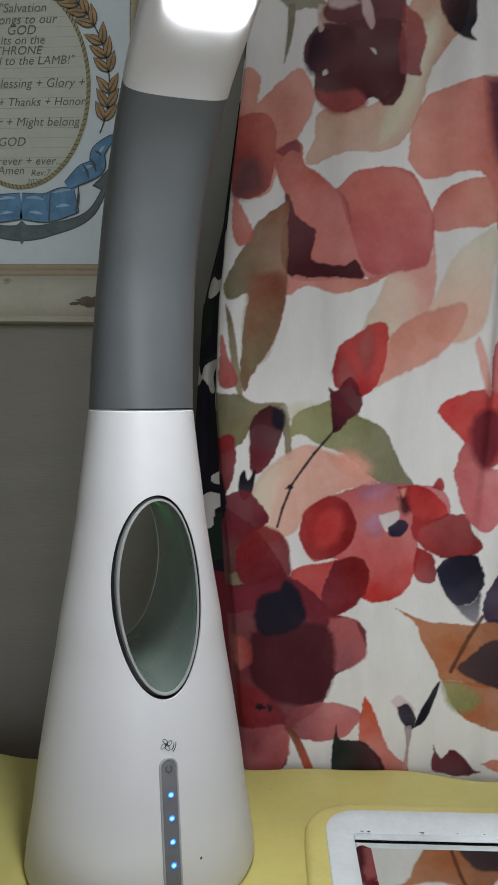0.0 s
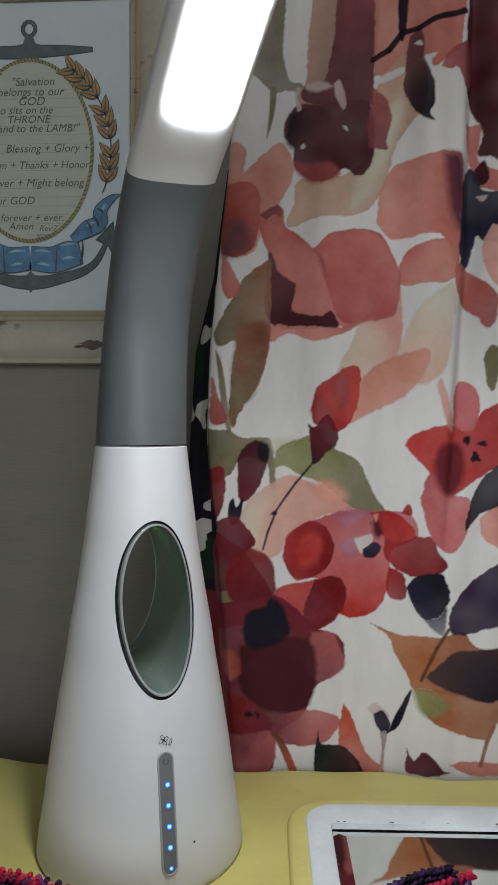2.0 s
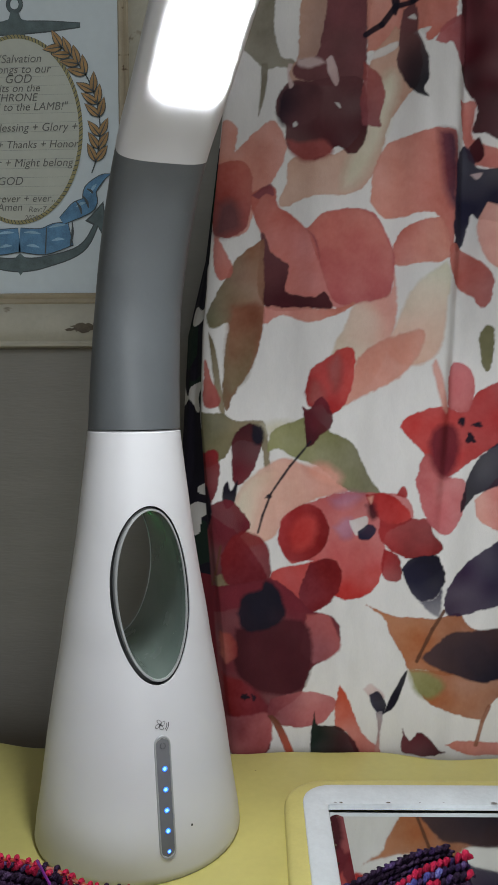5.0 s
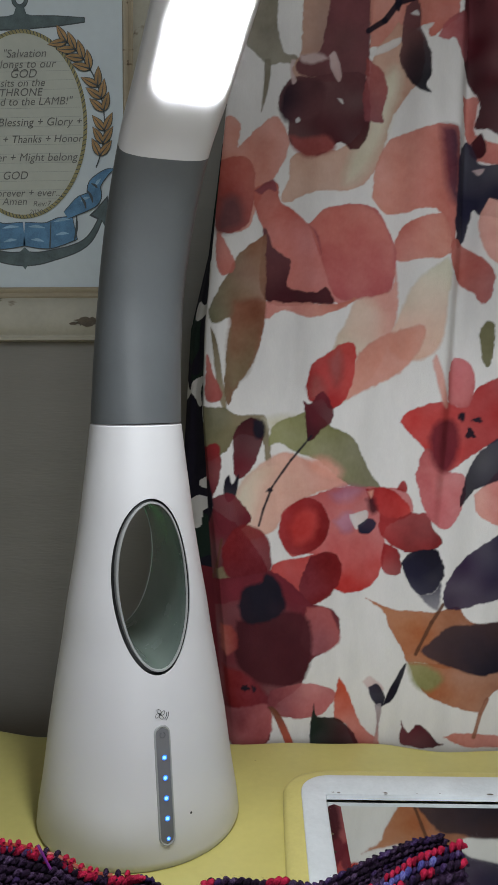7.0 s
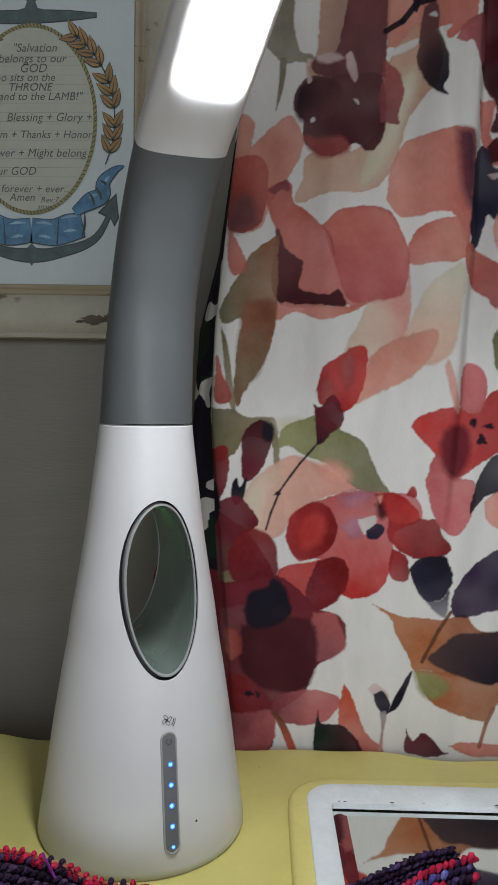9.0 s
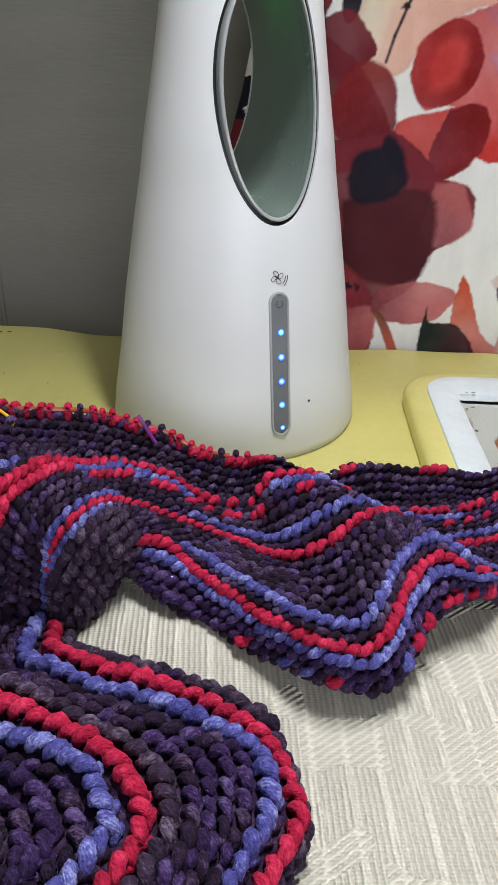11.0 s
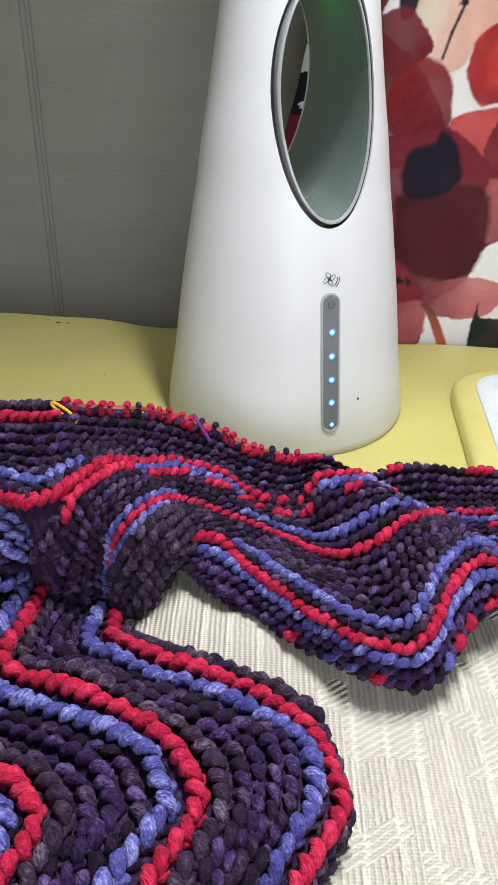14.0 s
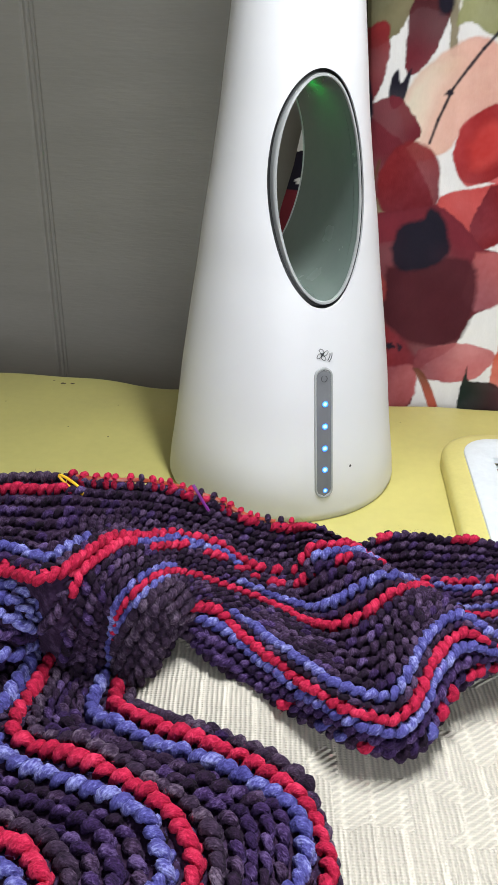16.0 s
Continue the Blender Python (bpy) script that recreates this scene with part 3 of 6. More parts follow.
petal([(150.9, 460.7), (154.8, 461.8), (156.2, 458.1)], WHITE, rough=0.2)
petal([(158.1, 451.6), (164.9, 452.7), (160.8, 448.6)], WHITE, rough=0.2)
petal([(188, 515.4), (221.3, 511.2), (222.2, 393.4), (199, 392.4), (193.2, 396.2), (196.1, 409.6), (184.8, 433.6), (183.8, 457.9)], MAROON, WINE, 60)
petal([(167.8, 444.8), (172.2, 454.1), (178.6, 459.4), (187.5, 463.1), (188.2, 440.4), (184.8, 433.6), (178.7, 445.7), (173.3, 444)], ROSE, ROSEDK, 0)
petal([(184.7, 412.8), (195.4, 413), (193.2, 395.5), (199.7, 385.4), (222.1, 374.5), (222.1, 368.6), (196, 372.7), (188.8, 387.6)], CORAL)
petal([(129.3, 349.8), (131.1, 367.5), (140.1, 385.3), (157.4, 390.1), (171.5, 393.4), (181.9, 390.5), (183, 363.8), (179.7, 321.1), (174.9, 315), (173.8, 330.8), (166.9, 341.6), (147.9, 339.8), (137, 340.5)], CORALB, CORAL, 0)
petal([(169.7, 391.9), (181.2, 391.2), (183.1, 374.3), (182.1, 346.3), (174.7, 353.5), (172.1, 374.6)], ROSEDK, INKBLUE, 0, soft=6)
petal([(182.4, 374.3), (188.1, 386.2), (194.6, 379.9), (196.7, 371.3), (222.1, 365.2), (221.9, 338.2), (197.9, 338.4), (192.8, 342.3), (188.1, 325.3), (180.4, 321.1)], INKBLUE, INK, 0)
petal([(191.7, 385.6), (197.5, 390.2), (199.7, 378.4), (195.3, 374.7)], MAROON, rough=0.3)
petal([(192.3, 368.2), (198.9, 367.9), (196, 364.3)], BLUSH, rough=0.2)
petal([(201.5, 349.6), (221.9, 338.2), (221.6, 303.7), (203.1, 311.6), (195.6, 332.7)], BLUSHP, rough=0.4)
petal([(143.8, 322.6), (150.5, 333.2), (167.6, 338.1), (174.5, 335.3), (177.6, 314.9), (158.6, 310.9), (144.4, 310.5), (141.8, 316.3)], CORAL, CORALB, 0)
petal([(177.7, 321.2), (181.8, 323.5), (194.7, 315.1), (204.3, 303.9), (202.8, 287.9), (197.3, 283.8), (192.2, 290.6), (184.2, 297.4), (178.2, 307.9)], CORAL, CORALDK, 0)
petal([(33.2, 399.4), (42.8, 400.9), (47.2, 393.3), (45.5, 381.7), (58.1, 395.3), (70.3, 400.7), (77.4, 385.1), (70.9, 367.4), (63.1, 356.9), (56.6, 342.9), (52.4, 332.1), (38.5, 328), (31.4, 335.4)], CORALB, BLUSHP, -10)
petal([(33.2, 373.8), (51, 375.8), (55.9, 362.7), (53.8, 339.3), (45.4, 329), (37.8, 328), (31.4, 335.4)], CORALDK, CORAL, 90)
petal([(35, 349.4), (45.4, 351.1), (49.6, 335.6), (38.5, 328.7), (32.8, 331.7)], SMOKE, soft=7)
petal([(61.6, 331.2), (56.6, 342.9), (55.9, 355.5), (63.8, 360.5), (70.2, 359.5), (72.3, 348.1), (80.8, 343.1), (89.9, 333.6), (98.3, 341.5), (113.1, 345.4), (126.4, 345.2), (134.2, 340.4), (140.5, 327), (144.4, 312.6), (140.9, 291.7), (122.5, 287.4), (108.6, 281.3), (105.1, 284.7), (63, 287)], CORAL, ROSE, 0)
petal([(89.6, 333), (101.8, 342.2), (122.9, 345.2), (136.3, 334.8), (143.1, 316.3), (140.2, 291.7), (115.5, 286.1), (105.1, 290), (97.5, 312.7)], ROSE, CORAL, 90)
petal([(89.6, 333), (95.5, 326.8), (98.2, 314.4), (96.8, 319.7), (93.4, 328.4)], ROSEDK, soft=1.5, rough=0.3)
petal([(55.9, 355.1), (63.1, 359.8), (68.1, 361.7), (69.5, 354.6), (64.5, 356.1), (60.2, 352.8)], ROSEDK, rough=0.4)
petal([(61.6, 331.9), (64.5, 329.7), (67.3, 320.3), (73.6, 314.7), (79.3, 309.7), (76.4, 295.5), (84.2, 292.4), (95.3, 291), (101.6, 294.5), (106.1, 284.1), (94.6, 283.4), (62.3, 287)], SMOKE, MAROON, -90)
petal([(61.6, 285.6), (84.1, 284.6), (105.1, 283.3), (120.4, 287.4), (108.6, 279.5), (91.1, 275.5), (75.3, 280.7), (65.8, 275), (60.9, 277.1)], CORAL, CORALB, 0)
petal([(119.7, 286.3), (140.2, 291.7), (144.4, 305.6), (145.5, 281), (140.1, 256.7), (127.6, 235.7), (108.4, 221.2), (116.1, 249.8), (105.7, 254.7), (113.7, 273.5)], BLUSHP, SAGEP, -140, soft=1.5)
petal([(175.5, 312.2), (178.1, 304.4), (175.9, 283.6), (170.4, 256.1), (153.3, 248.7), (140.1, 256.7), (143.5, 270.6), (156.8, 297.8)], SAGEP, PEACHL, -90, soft=2)
petal([(139.4, 265.4), (160.1, 270), (159.4, 256.2), (144.1, 239.1), (122.3, 228.8), (113.9, 226.1), (122.3, 253.2)], PEACH, CORALB, 180, soft=1.5)
petal([(63.8, 328.2), (63.7, 285.6), (60.1, 257.4), (48.7, 235.6), (43.7, 228.6), (40.9, 220.2), (38.2, 229.4), (39.8, 257.5), (41.9, 275.1), (31.4, 271.6), (28.4, 281.6), (37.8, 299), (48.9, 317.7)], RUST, OLIVE, 170)
petal([(43.7, 285.7), (62.3, 284.9), (56.5, 250.4), (48.7, 236.4), (42.4, 232.9), (39.8, 254)], RUST, OLIVEB, -70, soft=4)
petal([(29.2, 269.6), (33.5, 261), (36.2, 243.5), (39.5, 220.2), (36, 221.6), (32.7, 240)], OLIVEB, rough=0.3)
petal([(32.5, 328.2), (37.1, 325.2), (43.4, 311.8), (42.7, 304), (35, 302.5), (32.1, 314)], CORAL)
petal([(26.9, 252.1), (31.9, 240), (36.8, 225.2), (25.8, 224.1)], CORAL, CORALDK, -90)
petal([(89.6, 231.8), (93.1, 245.8), (105, 254.7), (110.6, 258.9), (119.2, 258.1), (119.1, 239.3), (113.9, 225.4), (105.6, 217.7), (100, 224.8), (92, 223.4)], RED, REDB, 60)
petal([(103.2, 248.1), (109.9, 256.8), (111.9, 239.3), (107, 232.4)], CORALDK, soft=5)
petal([(23.5, 219.5), (38.1, 218.8), (46.7, 214.4), (62.7, 214.3), (65.4, 207.9), (66.7, 197.1), (67.7, 182.7), (64.2, 183.5), (62.5, 196.5), (52, 202.3), (44.8, 200.2), (37.6, 190.3), (23.6, 185.7)], OLIVE, OLIVEB, 0)
petal([(43.5, 159.6), (51.6, 175), (65.9, 185.6), (77.3, 190.5), (94.4, 184.4), (116.1, 172.4), (108.5, 167.9), (94.3, 164.2), (80.7, 153.4), (66.9, 137.8), (52.6, 135.4)], PEACHL, CORALB, 0, soft=1.5)
petal([(44.2, 160.3), (53.4, 175), (65.9, 182.7), (73, 180.3), (62.2, 164.7), (55.6, 142.8), (51.1, 138.3)], SAGEP, PEACHL, 0, soft=7)
petal([(90.3, 230.8), (94.5, 239.5), (99.7, 235.9), (101.4, 226.1), (93, 224.8)], CORALDK, soft=5)
petal([(62.7, 211.5), (75, 213.8), (87.4, 211.4), (73.1, 200.5)], SAGEP, soft=6)
petal([(68.2, 207.1), (73.2, 210.6), (86.7, 215.6), (94.4, 216.4), (105.6, 207.8), (118.8, 200.8), (129.7, 179.1), (137, 167.3), (116.1, 171), (97.9, 185.8), (80.2, 192), (73.1, 196.9), (66, 195)], GREENY, OLIVE, 0)
petal([(89.1, 185.8), (101.4, 188), (112.6, 180.2), (108.5, 172.9), (94.4, 178.7)], PEACH, soft=6)
petal([(87.4, 223.7), (92.7, 222), (100, 229), (107, 214.2), (98.6, 204.3), (90.9, 198.7), (89.5, 211.4)], MAROON, WINE, 60)
petal([(43.4, 200.2), (48.5, 209.4), (56.3, 213), (61.9, 207.2), (61.8, 196.5), (57.1, 183), (48, 173.5), (43.8, 179.3)], MAROON, WINE, -90)
petal([(56.3, 211.5), (62.7, 210.8), (64, 202.2), (59.7, 198.7), (56.2, 202.3)], INK, soft=2)
petal([(38, 172.2), (40.9, 175.7), (42.9, 169.9), (47.3, 176.4), (45, 162.9), (40.6, 158.2), (37.8, 163)], INK, rough=0.3)
stroke(93, 201.5, 80.2, 185.5, 1.4, INK)
stroke(80.2, 185.5, 68.3, 168.1, 1.4, INK)
stroke(68.3, 168.1, 62.8, 153.7, 1.4, INK)
stroke(62.8, 153.7, 59.9, 142.8, 1.4, INK)
blot(66.5, 166, 1.7, 1.7, 0, INK)
petal([(23.8, 193.7), (34.2, 196.1), (36.1, 183.1), (32.2, 164.9), (23, 156.4)], WINE, REDDK, 90)
petal([(29.1, 160.4), (40.7, 164.1), (47.8, 158.2), (54.9, 148), (43.8, 136.6), (36.6, 137.4), (31, 146.4)], WINE, WINE, 180)
petal([(23.2, 164.5), (27.2, 172.1), (30.1, 153.8), (25.7, 141.7), (22.6, 142.2)], INK, rough=0.4)
stroke(35.8, 133.3, 32.5, 116.3, 1.4, UMBER)
stroke(32.5, 116.3, 28.6, 104.1, 1.4, UMBER)
petal([(31.7, 112.5), (36.8, 114), (43.2, 104.8), (33, 104.1)], OLIVEB, rough=0.3)
petal([(72.7, 137.6), (76.4, 153.2), (94.3, 163.1), (115.5, 169.5), (140.5, 168.1), (151.5, 167.8), (158.1, 154), (141.5, 142.7), (141, 124.2), (134.1, 105.3), (123.1, 99.9), (109.4, 101.4), (105.1, 113.1), (94.3, 124.2), (79.9, 122.9)], REDB, ROSE, 80)
petal([(72.3, 139.1), (77.1, 153.2), (89, 161.2), (98.6, 158.3), (105, 146.6), (100.4, 131.6), (87.1, 123.4), (77, 126.4)], RED, REDDK, -20)
petal([(79.2, 141.5), (87.2, 153.8), (97.2, 151), (95, 136.2), (83.5, 130.6)], REDB, soft=5)
petal([(139.9, 164.5), (156.3, 153.2), (167, 152.7), (170.2, 143.5), (176.8, 135.1), (173.8, 130.6), (158.7, 125.9), (144.4, 131.8), (136.6, 141.8)], REDDK, RED, 180)
petal([(128, 167.6), (143.9, 167.5), (156.6, 154), (144.2, 148.7), (132.9, 155.7)], RED, REDB, 0)
petal([(146.7, 167.6), (150.7, 173.5), (153.5, 170.7), (152.9, 166.3)], RED, rough=0.3)
petal([(140.2, 132.3), (148.6, 128.2), (151.7, 114.1), (145.3, 111.1), (139, 116)], RED, REDDK, 0)
petal([(105, 164.9), (115.4, 170.2), (126.2, 167.7), (118.3, 160.9), (109.2, 159.9)], LILAC, soft=6)
petal([(107.9, 146.7), (115.5, 152.9), (121.3, 150.6), (119.9, 141.1), (112.8, 139.6)], LILAC, soft=4)
petal([(117.7, 151.4), (128.5, 153.8), (129, 147.1), (122.8, 141.7), (119.9, 145.2)], WHITE, rough=0.3)
petal([(122.8, 143.9), (130, 148.5), (135.1, 145.4), (131.6, 138.9), (125, 138.6)], INKBLUE, rough=0.4)
petal([(128.1, 161.1), (132.8, 162.3), (135.8, 153.5), (131.5, 151.4)], MAROON, soft=3)
petal([(129.1, 166.1), (132.8, 166.7), (131.4, 161.6)], PEACH, soft=1.5, rough=0.2)
petal([(66.7, 111.5), (72.5, 117.7), (90.7, 122.7), (105.1, 125.1), (112.9, 117.4), (108.7, 102.1), (94.3, 89.3), (72.4, 96.1)], REDB, RED, -20)
petal([(92.9, 122.7), (107.2, 126), (113.6, 115.6), (108.7, 100.2), (94.3, 89.3), (86.3, 101.5)], REDDK, WINE, 180)
petal([(35.6, 126.9), (43.9, 140.3), (54.8, 143.2), (65.4, 133.1), (68.1, 112.2), (61.6, 104.4), (46.9, 104.3), (37.1, 111.7)], REDDK, WINE, -60, soft=1.5)
petal([(24, 103.9), (47, 108.1), (68.8, 111.4), (87, 97.8), (95, 90.1), (109.5, 86.3), (113.1, 72.2), (108.8, 61.9), (95, 51.7), (91.3, 43.5), (86.1, 32.2), (68.9, 16.3), (65, -7.7), (39.8, -8.2), (31.2, 50.9)], WINE, WINE, -30)
petal([(91.4, 87.9), (105.2, 87.4), (112, 74), (111.3, 63.7), (97.9, 54.8), (87.6, 63.5)], ROSE, ROSEDK, -120, soft=1.5)
petal([(45, 77.4), (87, 84.1), (95, 61), (87.6, 36.7), (64.5, 33.5), (45.4, 48.9)], MAROON, soft=3)
petal([(45.9, 88.2), (50.6, 100.7), (61.6, 104.4), (65.2, 110.1), (73.9, 102.2), (76.7, 85.7), (64.9, 77.4), (50.3, 77.8)], INK, soft=2.5)
petal([(33.8, 74.1), (41.9, 73.3), (46.3, 60.6), (38.6, 52.3), (34.3, 58.5)], CORAL, REDDK, 0, soft=2)
petal([(34.8, 44.9), (49.9, 42.1), (64.5, 27.3), (71.9, 18.4), (53.3, 15), (38.2, 19.6)], REDDK, WINE, 0, soft=3)
petal([(36.3, 14.9), (65.9, 19.4), (65, -7.7), (38.7, -8.3)], ROSEDK, ROSE, -60, soft=1.5)
petal([(67.5, 29.4), (86.8, 35.2), (105.2, 33.5), (111, 28.5), (101.6, 13.5), (90.4, 11.1), (71.8, 12.6), (65.9, 19.4)], ROSEDK, ROSE, 0)
blot(50.9, 31.8, 2.4, 1.9, 0, INK)
blot(56.8, 31.1, 2.2, 2.6, 0, INK)
petal([(65.9, 17.9), (70.4, 17.1), (76.3, 9.3), (83.7, -7.5), (78.5, -7.8), (73.3, 4.3)], UMBER, VERMIL, -80, rough=0.3)
petal([(112.8, 41.6), (118, 33.1), (123.6, 18), (129.6, 5.7), (138.3, -0.3), (139, -6.3), (123.7, -5), (118.1, 8.6), (109.6, 13.9)], VERMIL, CORAL, -90)
petal([(94.1, -8.5), (94.9, 10.8), (96.8, 21.6), (99.4, 12.5), (112.5, 13), (121.4, 3.6), (124.5, -7.4)], FOREST, MAROON, 0)
petal([(128.7, 37.8), (133.8, 41.4), (142.4, 33.4), (135.3, 30.6)], BLUSH, soft=1.5, rough=0.4)
petal([(132.4, 34.1), (138.1, 36.9), (142.8, 29.7), (141.8, 22), (136, 23.8)], INKBLUE, INK, 0, rough=0.5)
petal([(136.8, 22.4), (141.1, 22.7), (139.7, 9.3), (139, -4.8), (136.5, -5.1), (138.2, 10.3)], GREY, BLUSHP, -90, rough=0.3)
petal([(141.8, 22), (147.2, 35.7), (156.7, 51.2), (153.5, 37.6), (148.4, 26.4)], INK, rough=0.3)
petal([(154.5, 11.4), (159, 3.1), (163.8, 8.7), (169.4, 8.5), (176.7, -0.9), (182.1, -4), (156.1, -5.5)], MAROON, WINE, 180)
petal([(182, 1.4), (196.3, 5), (228.5, 1.5), (228.5, -4.6), (196.3, -4)], CORALB, CORAL, 0)
petal([(129.5, 95.2), (144.9, 89), (169.7, 87.1), (187.6, 90.7), (198.5, 80.3), (226.8, 78.8), (227.5, 52.8), (188.6, 49), (166.9, 52), (157.4, 51.9), (154, 60.4), (145, 75.9), (141.4, 86.2)], ORANGE, RUST, 0)
petal([(157.4, 51.9), (173.8, 52.4), (227.5, 50.9), (208.9, 27.8), (203.8, 19.8), (181.6, 25), (167.1, 33.9)], ORANGE, RUST, 0)
petal([(158.1, 50.4), (170.3, 50.9), (180.6, 41.9), (170.6, 32.8), (162.2, 37)], GREENY, soft=4)
petal([(165.4, 60.1), (180.5, 76.1), (195.1, 78.6), (226.8, 79.2), (227.5, 52.8), (203.4, 44.7), (181.1, 51.4)], UMBRA, INK, -30, soft=1.5)
stroke(178.6, 92.8, 171.9, 80.5, 2.2, UMBER)
stroke(171.9, 80.5, 162.7, 57.5, 2.2, UMBER)
stroke(209.7, 28.5, 205.3, 18.6, 2.6, RUST)
stroke(205.3, 18.6, 201.6, 2.8, 2.6, RUST)
petal([(151.6, 119.3), (156.9, 125.9), (172.9, 129), (177.9, 118.1), (176.1, 106.2), (166.2, 97.9), (156.9, 105)], INKBLUE, INK, 60)
petal([(162.8, 97.6), (171.5, 100.7), (176.8, 107), (176.2, 90.5), (171.7, 90.3)], GREY, INKBLUE, 80, soft=1.5)
petal([(179.7, 106.2), (186.8, 117.6), (197.4, 128.4), (224.6, 143.3), (226.1, 104.4), (198.3, 91.5), (183.9, 89.1), (178.6, 95)], PLUM, INKBLUE, 20)
petal([(148.2, 210.4), (152.8, 217.4), (173.8, 223.6), (187.7, 220.7), (197.9, 233.8), (221.7, 239.1), (222.2, 210.8), (192.1, 189.1), (177.7, 179), (167.7, 182.2), (162.8, 194.2), (154.4, 203.4)], REDB, RED, 0)
petal([(177.6, 241.5), (182.1, 251.1), (192, 245.6), (193.6, 231.7), (189.6, 220.7), (178.4, 223.3)], ROSE, PINK, 90)
petal([(166.7, 248.6), (170.1, 250.6), (177.7, 222.9), (173.8, 222.2)], BLUSHP, soft=1.5, rough=0.3)
petal([(158.3, 177.8), (164.8, 194.9), (177.7, 180.4), (189.5, 175.7), (187.9, 154.2), (177.3, 142.4), (165, 154.1)], PINK, ROSE, 90)
petal([(195.7, 164.7), (222.9, 189.8), (224.6, 145.1), (200.9, 150.4)], PINK, BLUSHP, 180)
petal([(165.4, 200.6), (171.3, 211.1), (182.7, 210.4), (185.2, 193.6), (178.4, 179), (169, 185.8)], WINE, soft=4)
petal([(186, 153.7), (188.8, 172.2), (199.2, 193.2), (222.3, 207.3), (223.1, 182.7), (196.3, 167.6)], INK, INKBLUE, 60)
blot(191.8, 203.2, 3.4, 3.4, 0, INK)
blot(186.3, 213.8, 1.4, 2.2, 0, INK)
blot(194.6, 212.2, 2.2, 1.2, 0, INK)
petal([(196.4, 269.2), (201.3, 273.3), (205.2, 269.7), (204.5, 254.2), (201.2, 244.9), (197.1, 254.3)], OLIVE)

back = UU < -0.003
bx, bz = UU[back], ZZ[back]
wet = wobble(bx, bz, 90, 31)
tint = np.where((bz < 0.112)[:, None], np.array(WINE), np.where((wet > 0.25)[:, None], np.array(FOREST), np.array(INK)))
PRINT[back] = np.where((wobble(bx * 0.6, bz, 150, 44) > 0.42)[:, None], np.array(WHITE) * 0.9, tint)
rows_n, cols_n = UU.shape
idx = np.arange(rows_n * cols_n).reshape(rows_n, cols_n)
quads = np.stack([idx[:-1, :-1], idx[:-1, 1:], idx[1:, 1:], idx[1:, :-1]], -1).reshape(-1, 4)
me = bpy.data.meshes.new("curtain")
me.vertices.add(rows_n * cols_n)
me.vertices.foreach_set("co", np.stack([XX, YY, ZZ], -1).ravel().astype(np.float32))
me.loops.add(quads.size)
me.loops.foreach_set("vertex_index", quads.ravel().astype(np.int32))
me.polygons.add(len(quads))
me.polygons.foreach_set("loop_start", np.arange(0, quads.size, 4, dtype=np.int32))
me.update()
me.validate()
me.polygons.foreach_set("use_smooth", [True] * len(quads))
layer = me.attributes.new("print", "FLOAT_COLOR", "POINT")
layer.data.foreach_set("color", np.concatenate([np.clip(PRINT, 0.004, 0.9), np.ones(UU.shape + (1,))], -1).ravel().astype(np.float32))
me.materials.append(CURTAIN)
tagged(new("curtain", me), "white fabric curtain printed with red watercolour flowers", "curtain")

# ---------------------------------------------------------------- the framed mirror on the table
MIRROR = bpy.data.materials.new("mirror_glass")
MIRROR.use_nodes = True
mb = MIRROR.node_tree.nodes["Principled BSDF"]
mb.inputs["Base Color"].default_value, mb.inputs["Metallic"].default_value, mb.inputs["Roughness"].default_value = (0.80, 0.82, 0.80, 1), 1.0, 0.035
WHITE_WORN = mat("worn_white_paint", (0.66, 0.70, 0.72), 0.5, vary=0.10, scale=45, bump=0.35, bscale=320)


def rect_ring(x0, x1, y0, y1, r, z):
    return rounded_rect(x0, x1, y0, y1, max(r, 0.0006), z, 8)


mirror = empty("framed_mirror", pose(0.190, -0.043, 0, 0, 0, 3.0), "mirror in a white and yellow wooden frame on the table", "mirror")
MX, MY = 0.1085, 0.0850
part("frame", loft([rect_ring(-MX + i, MX - i, -MY + i, MY - i, 0.026 - i * 0.6, z) for i, z in ((0.001, 0.0002), (0.0, 0.001), (0.0, 0.0062), (0.0008, 0.0078), (0.0026, 0.0088), (0.006, 0.0092), (0.0105, 0.0094), (0.0106, 0.004))], caps=False), YELLOW_PALE, mirror, "pale yellow painted outer rim")
part("border", loft([rect_ring(-MX + a, MX - a, -MY + b, MY - b, r, z) for a, b, r, z in ((0.0098, 0.0098, 0.018, 0.0085), (0.0103, 0.0105, 0.017, 0.0103), (0.0118, 0.0125, 0.014, 0.0110), (0.0150, 0.0180, 0.009, 0.0112), (0.0215, 0.0275, 0.004, 0.0106), (0.0232, 0.0298, 0.002, 0.0098), (0.0238, 0.0305, 0.001, 0.0070))], caps=False), WHITE_WORN, mirror, "white chipped painted inner border")
gx, gy = MX - 0.0234, MY - 0.0301
glass = part("glass", loft([rect_ring(-gx, gx, -gy, gy, 0.0006, 0.0052), rect_ring(-gx, gx, -gy, gy, 0.0006, 0.0062), rect_ring(-gx + 0.0075, gx - 0.0075, -gy + 0.0075, gy - 0.0075, 0.0006, 0.0074)]), MIRROR, mirror, "silvered glass with a bevelled edge", smooth=False)
rng = random.Random(9)
